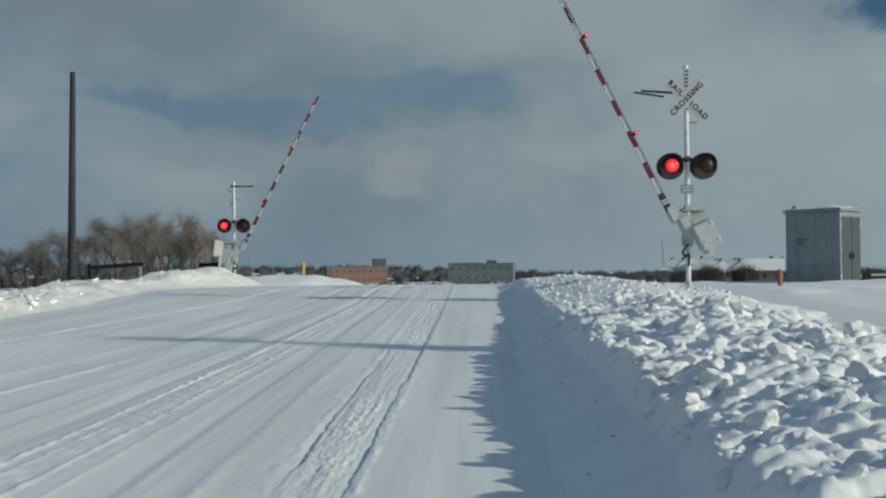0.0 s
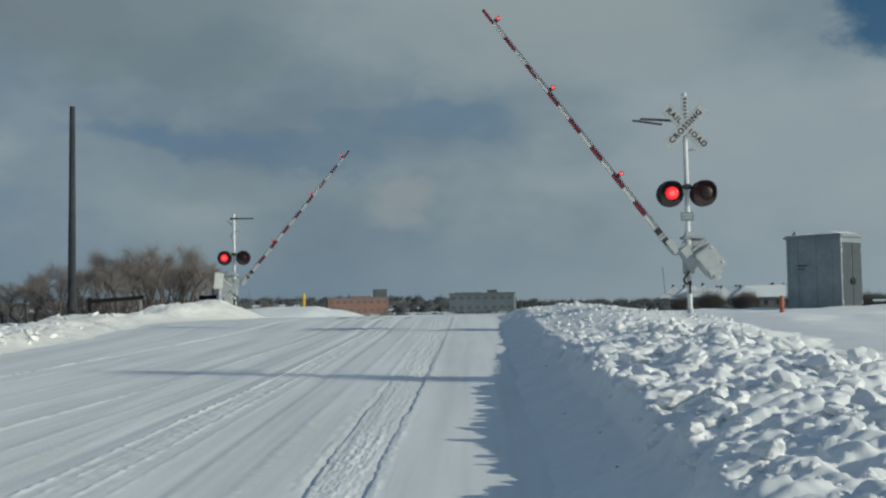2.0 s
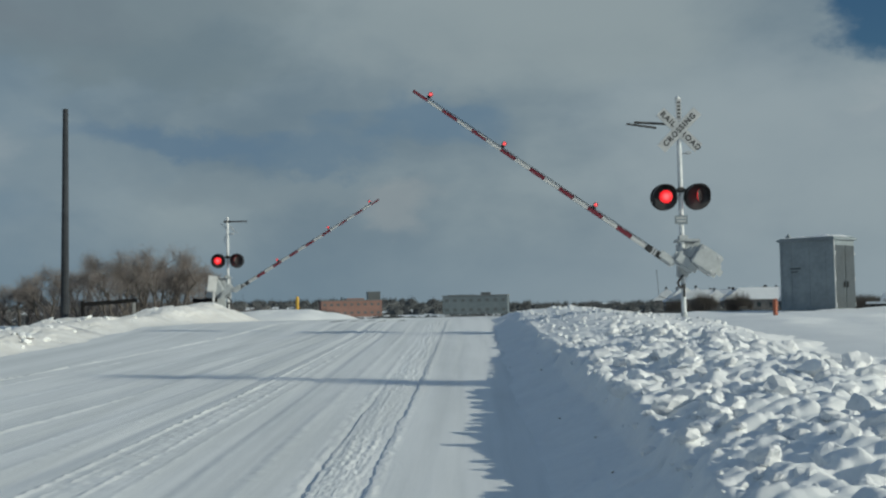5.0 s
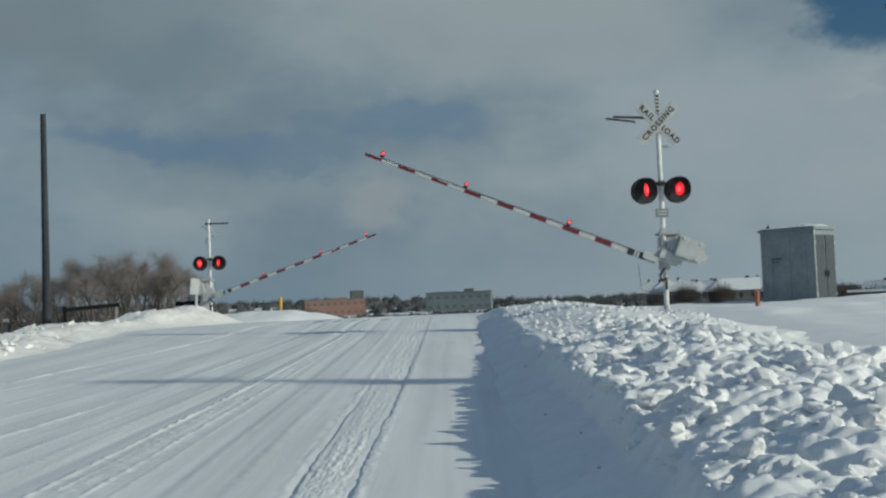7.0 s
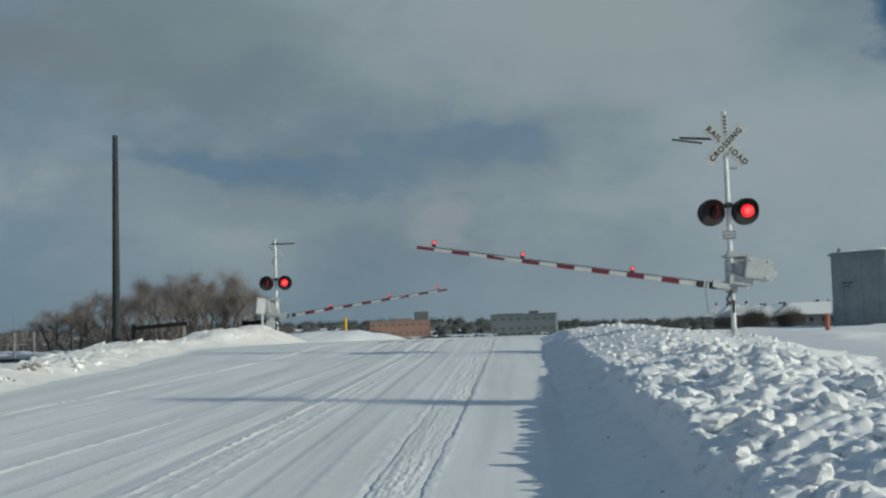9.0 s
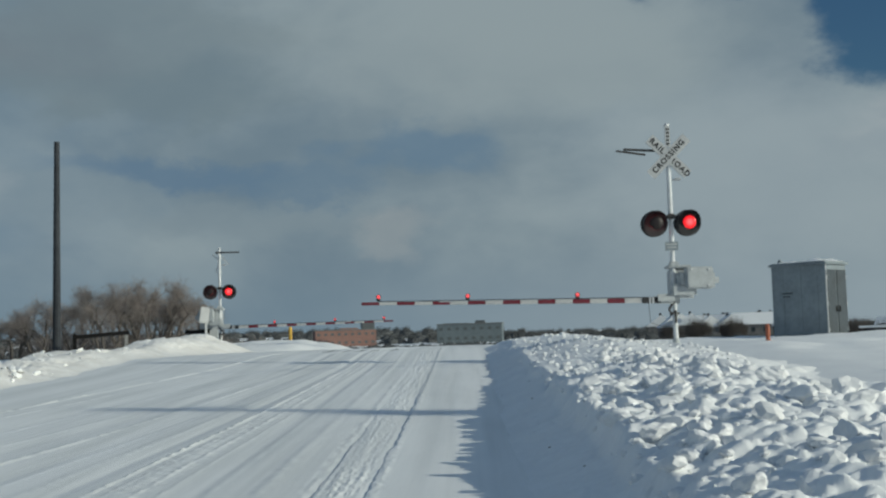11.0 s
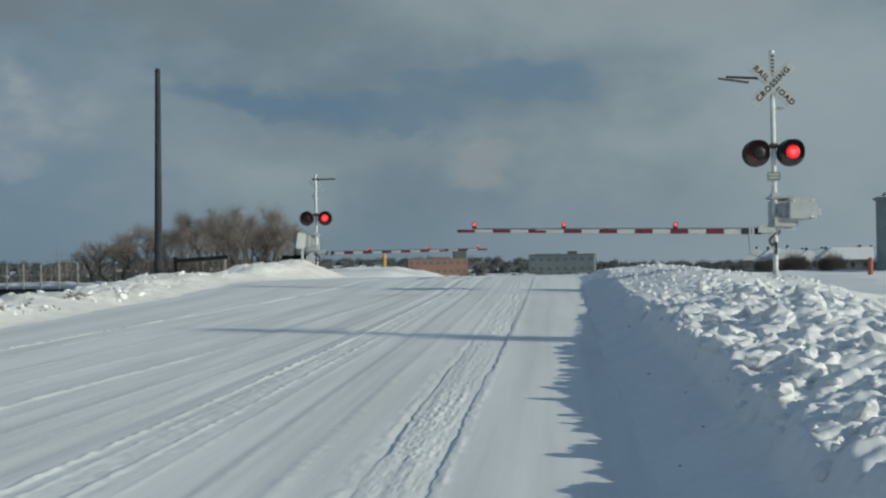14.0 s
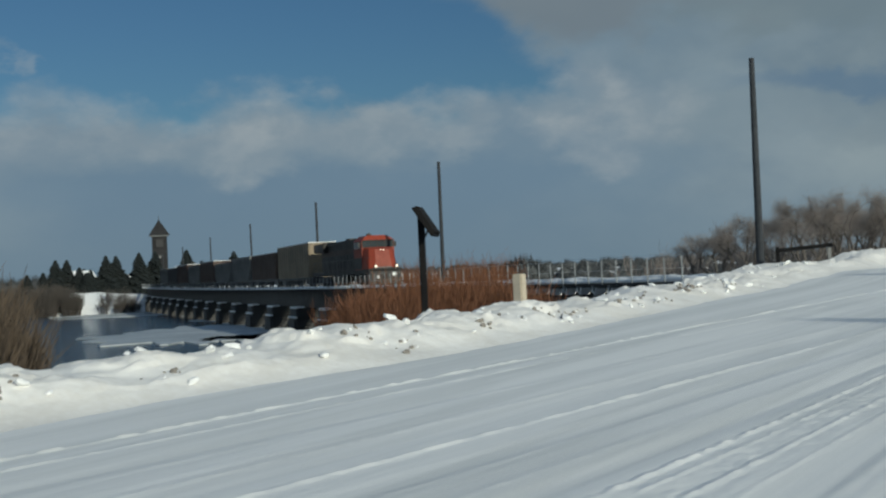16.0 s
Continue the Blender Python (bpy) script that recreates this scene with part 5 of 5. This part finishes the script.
def house(m, w, d, h, label):
    b = thing("house", m, label, "house", "houses across the valley")
    part("wall", Solid().box((0, 0, h / 2 - 1), (w, d, h + 2)), PALE, b)
    roof = Solid().add([(-w / 2 - 0.4, -d / 2 - 0.4, h), (w / 2 + 0.4, -d / 2 - 0.4, h), (w / 2 + 0.4, d / 2 + 0.4, h), (-w / 2 - 0.4, d / 2 + 0.4, h), (-w / 2 - 0.4, 0, h + d * 0.44), (w / 2 + 0.4, 0, h + d * 0.44)],
                       [(0, 1, 5, 4), (2, 3, 4, 5), (0, 4, 3), (1, 2, 5), (0, 3, 2, 1)])
    part("roof", roof, SNOW, b, "snow-covered gable roof")
    pane = Solid().box((0, 0, 0), (0.9, 0.1, 1.1)).mesh("window", GLASS)
    for k in range(3):
        part("window", pane, GLASS, b, m=pose(-w / 3 + k * w / 3, -d / 2 - 0.02, h * 0.55))
    part("chimney", Solid().box((w * 0.2, 0.3, h + d * 0.44), (0.6, 0.6, 1.0)), DARKBRICK, b)
    return b


def build_town():
    block_building("brick_building", polar(5.95, 400, -1.8, 6), 20.5, 12, 5.6, BRICK, "low red-brick building across the valley", 9, 2, ((8.0, 4.2, 3.0, HAZEWIN), (1.5, 6.0, 0.8, BRICK)))
    block_building("office_building", polar(-0.03, 400, -1.8, -4), 22, 14, 6.4, OFFICE, "grey-green flat-roofed office building in the distance", 8, 2, ((3.4, 3.2, 1.2, HAZEWIN), (-5.0, 9.0, 0.5, OFFICE)))
    rnd = random.Random(21)
    # houses under snow to the side of the near signal
    for k in range(15):
        left, dist = -9.2 - 6.6 * k / 15 - rnd.uniform(0, 0.3), rnd.uniform(290, 370)
        house(polar(left, dist, -1.3, rnd.choice((0, 90, 90, 40, -30)) + rnd.uniform(-12, 12)), rnd.uniform(6.5, 9), rnd.uniform(6, 8), rnd.uniform(2.2, 3.2), "small distant house with a snowy roof")
    for k in range(4):
        left, dist = -19.6 - 1.2 * k, rnd.uniform(300, 360)
        house(polar(left, dist, -3.0, rnd.uniform(-40, 40)), rnd.uniform(6, 8), 6, rnd.uniform(2.6, 3.6), "small distant house with a snowy roof")
    for k in range(4):
        left, dist = 46.2 + 1.7 * k, rnd.uniform(350, 400)
        house(polar(left, dist, float(land_z(-dist * math.sin(radians(left)), dist * math.cos(radians(left)))), rnd.uniform(-30, 30)), rnd.uniform(8, 11), 7, rnd.uniform(2.4, 3.6), "house with a snowy roof across the river")
    low = thing("low_shed", polar(-19.6, 62, 0.35, 0), "low shed with a snowy flat roof and white door", "shed")
    part("wall", Solid().box((0, 0, 0.45), (2.6, 1.6, 0.9)), DARKBRICK, low)
    part("roof", Solid().box((0, 0, 0.95), (3.0, 2.0, 0.10), 0.02), SNOW, low)
    part("door", Solid().box((0.9, -0.83, 0.42), (0.7, 0.05, 0.8)), WHITE, low)
    # brick clock tower
    t = thing("clock_tower", polar(47.62, 400, -1.0, 0), "dark brick clock tower with a pyramid roof", "tower")
    part("shaft", Solid().box((0, 0, 9), (4.9, 4.9, 22)), DARKBRICK, t)
    part("cornice", Solid().box((0, 0, 20.2), (5.8, 5.8, 0.6)), SLATE, t)
    part("roof", Solid().add([(-3.3, -3.3, 20.4), (3.3, -3.3, 20.4), (3.3, 3.3, 20.4), (-3.3, 3.3, 20.4), (0, 0, 25.6)], [(0, 1, 4), (1, 2, 4), (2, 3, 4), (3, 0, 4), (0, 3, 2, 1)]), DARKBRICK, t)
    part("clock_face", Solid().lathe([(0, 0), (0, 0.8), (0.15, 0.8), (0.15, 0)], (0, -1, 0), (-0.7, -2.5, 13.2), 20), WHITE, t)
    part("clock_hand", Solid().box((-0.4, -2.7, 13.7), (0.8, 0.06, 0.25)), BLACK, t)
    part("louvre", Solid().box((0, -3.03, 17.6), (2.4, 0.1, 2.6)), BLACK, t)
    part("finial", Solid().tube((0, 0, 25.4), (0, 0, 26.8), 0.12, 0.04), DARK, t)
    part("hall", Solid().box((2, 6, 2), (18, 10, 6)), DARKBRICK, t)
    part("hall_roof", Solid().prism([(-8, 5), (12, 5), (2, 9)], 0.5, 11.5), SNOW, t)


build_town()


# ---------------------------------------------------------------- clutter by the far signal
def plank_barrier(m, length, label):
    b = thing("guard_rail", m, label, "guard rail")
    part("rail", Solid().box((0, 0, 0.95), (length, 0.12, 0.18), 0.02, Matrix.Rotation(radians(-3.5), 4, "Y")), CHARRED, b)
    for x in (-length / 2 + 0.1, length / 2 - 0.15):
        part("post", Solid().box((x, 0.1, 0.2), (0.16, 0.16, 1.7), 0.02), CHARRED if x < 0 else CONCRETE, b)
    return b


plank_barrier(polar(17.3, 56, 1.12, 0), 2.5, "dark timber guard rail near the railway")
plank_barrier(polar(12.9, 50.5, 1.08, 0), 1.0, "short dark timber rail beside the signal")
board = thing("sign_board", pose(-10.75, 48.3, 1.2, 0, 0, 25), "plain white board leaning beside the far signal", "sign")
part("board", Solid().box((0, 0, 1.5), (0.38, 0.04, 0.66), 0.01, Matrix.Rotation(radians(7), 4, "Y")), WHITE, board)
part("post", Solid().box((0.06, 0.05, 0.6), (0.1, 0.06, 1.9), 0.01), WHITE, board)
cab = thing("relay_case", pose(-10.85, 49.6, 0.95, 0, 0, 10), "grey metal relay case beside the far signal", "cabinet")
part("body", Solid().box((0, 0, 0.75), (0.75, 0.6, 1.5), 0.03), GREYBOX, cab)
part("lid", Solid().box((0, 0, 1.53), (0.85, 0.7, 0.08), 0.02), GREYBOX, cab)
part("door_seam", Solid().box((0.02, -0.31, 0.75), (0.02, 0.02, 1.2)), DARK, cab)


# ---------------------------------------------------------------- the train
def wheelset(parent, x, r=0.5):
    for side in (-1, 1):
        part("wheel", Solid().lathe([(-0.07, 0), (-0.07, r), (0.07, r), (0.07, 0)], (0, side, 0), (x, side * 0.75, r), 16), DARK, parent)


def loft(low, low_z, high, high_z):
    """A body between two outlines in plan."""
    n = len(low)
    vs = [(x, y, low_z) for x, y in low] + [(x, y, high_z) for x, y in high]
    return Solid().add(vs, [(i, (i + 1) % n, n + (i + 1) % n, n + i) for i in range(n)] + [tuple(range(n))[::-1], tuple(range(n, 2 * n))])


def locomotive():
    """Faces -x; stands on its wheels at z = 0."""
    t = thing("locomotive", Matrix(), "orange and black diesel freight locomotive with lit headlamps", "locomotive")
    part("frame", Solid().box((11.2, 0, 1.35), (22.0, 3.0, 0.38), 0.05), TRAINBLACK, t)
    part("fuel_tank", Solid().box((11.2, 0, 0.85), (6.2, 2.7, 0.85), 0.15), TRAINBLACK, t)
    for at in (4.0, 18.4):
        part("bogie", Solid().box((at, 0, 0.72), (4.6, 2.5, 0.5), 0.08), DARK, t)
        for k in (-1.7, 0, 1.7):
            wheelset(t, at + k, 0.53)
    part("pilot", Solid().prism([(-0.1, 0.15), (0.35, 0.1), (0.35, 1.3), (0.05, 1.3)], -1.45, 1.45), TRAINBLACK, t)
    part("anticlimber", Solid().box((0.2, 0, 1.5), (0.7, 2.5, 0.16), 0.03), TRAINBLACK, t)
    part("coupler", Solid().box((-0.25, 0, 0.9), (0.7, 0.3, 0.32), 0.06), DARK, t)
    part("pilot_frost", Solid().box((-0.06, -0.7, 1.0), (0.14, 0.4, 0.3), 0.06).box((-0.06, 0.75, 0.8), (0.14, 0.3, 0.3), 0.06), SNOW, t, "packed frost on the pilot")
    # tapered wide nose
    low = [(0.6, -0.75), (0.6, 0.75), (0.95, 1.3), (2.3, 1.5), (2.3, -1.5), (0.95, -1.3)]
    high = [(1.05, -0.62), (1.05, 0.62), (1.35, 1.12), (2.3, 1.42), (2.3, -1.42), (1.35, -1.12)]
    nose = part("nose", loft(low, 1.5, high, 3.25), TRAINRED, t, "orange wide nose")
    part("nose_top", loft(high, 3.25, [(1.6, -0.5), (1.6, 0.5), (1.75, 0.95), (2.3, 1.3), (2.3, -1.3), (1.75, -0.95)], 3.45), TRAINRED, nose)
    part("nose_door", Solid().box((0.80, 0.0, 2.25), (0.05, 0.55, 1.3), 0.01, Matrix.Rotation(radians(14), 4, "Y")), TRAINRED, nose, "orange nose door")
    part("nose_mark", Solid().box((0.84, 0.62, 2.3), (0.05, 0.07, 0.9), 0.0, Matrix.Rotation(radians(14), 4, "Y")), PALE, nose)
    part("nose_stripe", Solid().box((0.60, 0, 1.62), (0.05, 1.5, 0.12)), PALE, nose)
    side = [(2.3, -1.5), (2.3, 1.5), (5.0, 1.5), (5.0, -1.5)]
    cab = part("cab", loft(side, 1.5, [(2.25, -1.5), (2.25, 1.5), (5.0, 1.5), (5.0, -1.5)], 4.05), TRAINRED, t, "orange cab")
    part("cab_roof", loft([(2.2, -1.52), (2.2, 1.52), (5.0, 1.52), (5.0, -1.52)], 4.05, [(2.55, -0.95), (2.55, 0.95), (5.0, 0.95), (5.0, -0.95)], 4.52), TRAINRED, cab)
    part("visor", Solid().box((2.16, 0, 4.06), (0.14, 2.9, 0.07), 0.02), TRAINBLACK, cab)
    for y in (-0.98, -0.3, 0.38, 1.04):
        part("windscreen", Solid().box((2.24, y, 3.76), (0.05, 0.6, 0.52), 0.01), GLASS, cab)
    part("windscreen_band", Solid().box((2.262, 0, 3.76), (0.04, 2.94, 0.62), 0.01), TRAINBLACK, cab)
    for y in (-1, 1):
        part("side_window", Solid().box((3.5, y * 1.505, 3.68), (0.9, 0.04, 0.62), 0.01), GLASS, cab)
        part("side_window", Solid().box((4.5, y * 1.505, 3.68), (0.6, 0.04, 0.62), 0.01), GLASS, cab)
        part("cab_skirt", Solid().box((3.65, y * 1.506, 2.05), (2.6, 0.03, 1.0)), TRAINBLACK, cab)
        part("mirror", Solid().box((2.5, y * 1.68, 3.7), (0.06, 0.2, 0.45), 0.01), TRAINBLACK, cab)
    part("horn", Solid().tube((4.2, 0.4, 4.7), (3.6, 0.4, 4.7), 0.04, 0.09, 8).tube((4.2, 0.2, 4.66), (3.7, 0.2, 4.66), 0.04, 0.08, 8).box((4.2, 0.3, 4.6), (0.1, 0.4, 0.2)), DARK, cab)
    part("hood", Solid().box((12.6, 0, 2.9), (15.2, 1.9, 2.8), 0.12), TRAINBLACK, t, "long dark engine hood")
    part("hood_top", Solid().box((12.6, 0, 4.15), (15.0, 2.2, 0.45), 0.12), TRAINBLACK, t)
    part("radiator", Solid().box((19.2, 0, 3.95), (4.2, 3.0, 0.9), 0.1), TRAINBLACK, t)
    part("fan_housing", Solid().lathe([(4.4, 0), (4.4, 0.75), (4.52, 0.75), (4.52, 0)], at=(18.4, 0, 0), n=16).lathe([(4.4, 0), (4.4, 0.75), (4.52, 0.75), (4.52, 0)], at=(20.1, 0, 0), n=16), DARK, t)
    part("exhaust", Solid().box((11.5, 0, 4.45), (1.6, 0.8, 0.3), 0.04), DARK, t)
    for y in (-1, 1):
        part("stripe", Solid().box((12.6, y * 0.955, 3.3), (14.6, 0.02, 0.5)), CARBROWN, t, "faded red band along the hood")
        for k in range(10):
            part("hood_door", Solid().box((6.2 + k * 1.25, y * 0.965, 2.4), (1.05, 0.04, 1.2), 0.01), TRAINBLACK, t)
        for k in range(3):
            part("intake_grille", Solid().box((7.0 + k * 1.4, y * 1.11, 4.12), (1.1, 0.03, 0.28), 0.005), DARK, t)
        part("handrail", Solid().tube((0.5, y * 1.45, 2.5), (1.0, y * 1.5, 2.5), 0.02, n=6).tube((5.2, y * 1.45, 2.5), (21.8, y * 1.45, 2.5), 0.02, n=6), PALE, t)
        for k in range(9):
            part("stanchion", Solid().tube((5.6 + 2 * k, y * 1.45, 1.5), (5.6 + 2 * k, y * 1.45, 2.5), 0.022, n=6), PALE, t)
        part("step_well", Solid().box((0.75, y * 1.3, 0.9), (0.8, 0.35, 1.0), 0.02).box((0.3, y * 1.35, 0.5), (0.3, 0.3, 0.05)).box((0.3, y * 1.35, 0.85), (0.3, 0.3, 0.05)), DARK, t)
        part("ditch_light", Solid().lathe([(0, 0), (0, 0.10), (0.08, 0.10), (0.08, 0)], (-1, 0, 0), (-0.1, y * 0.95, 1.72), 12), HEADLAMP, t, "lit ditch light")
        part("ditch_light_case", Solid().box((0.03, y * 0.95, 1.72), (0.2, 0.28, 0.28), 0.03), TRAINBLACK, t)
    for y in (-0.13, 0.13):
        part("headlamp", Solid().lathe([(0, 0), (0, 0.09), (0.06, 0.09), (0.06, 0)], (-1, 0, 0), (1.08, y, 3.12), 12), HEADLAMP, t, "lit headlamp")
    return t


def boxcar(length, height, mat, label, ribs=14, hopper=False):
    t = thing("freight_car", Matrix(), label, "freight car", "cars of the freight train")
    low = 1.1
    if hopper:
        part("body", Solid().prism([(0.3, height * 0.62), (2.6, low), (length - 2.6, low), (length - 0.3, height * 0.62), (length - 0.3, height), (0.3, height)], -1.5, 1.5), mat, t)
    else:
        part("body", Solid().box((length / 2, 0, (low + height) / 2), (length - 0.6, 3.0, height - low), 0.05), mat, t)
        part("door", Solid().box((length / 2, -1.55, (low + height) / 2), (3.0, 0.08, height - low - 0.5), 0.01), mat, t)
    part("roof", Solid().prism([(0.25, height), (0.25, height + 0.08), (length - 0.25, height + 0.08), (length - 0.25, height)], -1.52, 1.52), SNOW if not hopper else mat, t)
    rib = Solid().box((0, 0, 0), (0.12, 3.14, height - low - 0.3)).mesh("rib", mat)
    for k in range(ribs):
        part("rib", rib, mat, t, m=pose(0.8 + k * (length - 1.6) / (ribs - 1), 0, (low + height) / 2))
    part("sill", Solid().box((length / 2, 0, 0.98), (length, 2.6, 0.25), 0.03), DARK, t)
    for at in (2.2, length - 2.2):
        part("bogie", Solid().box((at, 0, 0.6), (2.6, 2.3, 0.4), 0.06), DARK, t)
        wheelset(t, at - 0.9, 0.45)
        wheelset(t, at + 0.9, 0.45)
    part("ladder", Solid().box((0.2, -1.2, 2.6), (0.05, 0.5, 2.8)), STEEL, t)
    return t


TRAIN = []      # (thing, metres behind the locomotive's nose)


def build_train():
    TRAIN.append((locomotive(), 0.0))
    back = 23.4
    for length, height, mat, label, hopper in (
            (17.6, 4.75, CARTAN, "tan and brown boxcar with a snowy roof", False), (17.6, 4.3, CARBROWN, "rust-brown boxcar of a freight train", False), (16.5, 4.3, CARGREY, "grey covered hopper car", True),
            (16.5, 3.9, CARGREY, "dull grey covered hopper car", True), (17.6, 4.5, CARBROWN, "rust-brown boxcar of a freight train", False), (16.5, 4.2, CARGREY, "grey covered hopper car", True),
            (17.6, 4.6, CARBROWN, "rust-brown boxcar of a freight train", False), (17.6, 4.3, DARK, "black tank-like freight car", False), (16.5, 4.3, CARGREY, "grey covered hopper car", True)):
        TRAIN.append((boxcar(length, height, mat, label, 14, hopper), back))
        back += length + 0.6


build_train()
build_banks()


# ---------------------------------------------------------------- what moves
ANGLES_NEAR = ((0, 63.3), (0.5, 60.9), (1, 58.3), (1.5, 55.6), (2, 52.8), (2.5, 49.9), (3, 46.9), (3.5, 43.9), (4.5, 37.8), (5.5, 31.6), (6, 28.5), (6.5, 25.4), (7, 22.3), (7.5, 19.3), (8, 16.0), (8.5, 12.7), (9, 9.3), (9.5, 6.2), (10, 3.2), (10.6, 1.2), (11.2, 1.0), (16, 1.0))
ANGLES_FAR = ((0, 62.9), (0.5, 59.8), (1, 56.6), (1.5, 53.4), (2, 50.2), (2.5, 47.0), (3, 43.9), (3.5, 40.7), (4.5, 34.4), (5.5, 28.0), (6, 24.9), (6.5, 21.7), (7, 18.6), (7.5, 15.8), (8, 13.0), (8.5, 10.2), (9, 7.4), (9.5, 4.9), (10, 2.4), (10.6, 0.6), (11.2, 0.4), (16, 0.4))
TRAIN_NOSE = 98.8      # metres along the track at the end of the clip
TRAIN_SPEED = 3.9


def motions():
    for sig, angles in ((signal_near, ANGLES_NEAR), (signal_far, ANGLES_FAR)):
        arm, x, y, z, side, turn = ARMS[sig]
        walk(arm, [(t, pose(x, y, z, 0, 0, turn) @ pose(0, 0, 0, 0, -side * a, 0)) for t, a in angles])
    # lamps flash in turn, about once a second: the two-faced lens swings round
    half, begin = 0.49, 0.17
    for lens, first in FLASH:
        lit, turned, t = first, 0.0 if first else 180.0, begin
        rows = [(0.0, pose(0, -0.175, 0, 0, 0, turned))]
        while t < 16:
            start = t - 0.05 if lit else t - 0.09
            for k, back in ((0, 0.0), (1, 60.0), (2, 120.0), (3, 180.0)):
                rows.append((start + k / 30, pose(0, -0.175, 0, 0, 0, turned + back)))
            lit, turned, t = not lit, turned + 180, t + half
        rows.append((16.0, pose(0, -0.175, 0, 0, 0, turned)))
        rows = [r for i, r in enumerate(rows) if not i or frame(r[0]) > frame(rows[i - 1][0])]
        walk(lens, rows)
    for car, back in TRAIN:
        rows = []
        for t in (0.0, 8.0, 16.0):
            s = TRAIN_NOSE + back + TRAIN_SPEED * (16 - t)
            rise, tail = rail_rise(s), rail_rise(s + 17)
            p = on_track(s, TRACK_N, RAIL_Z + rise)
            rows.append((t, pose(p.x, p.y, p.z, 0, -math.degrees(math.atan2(tail - rise, 17)), TRACK_TURN)))
        walk(car, rows)


motions()
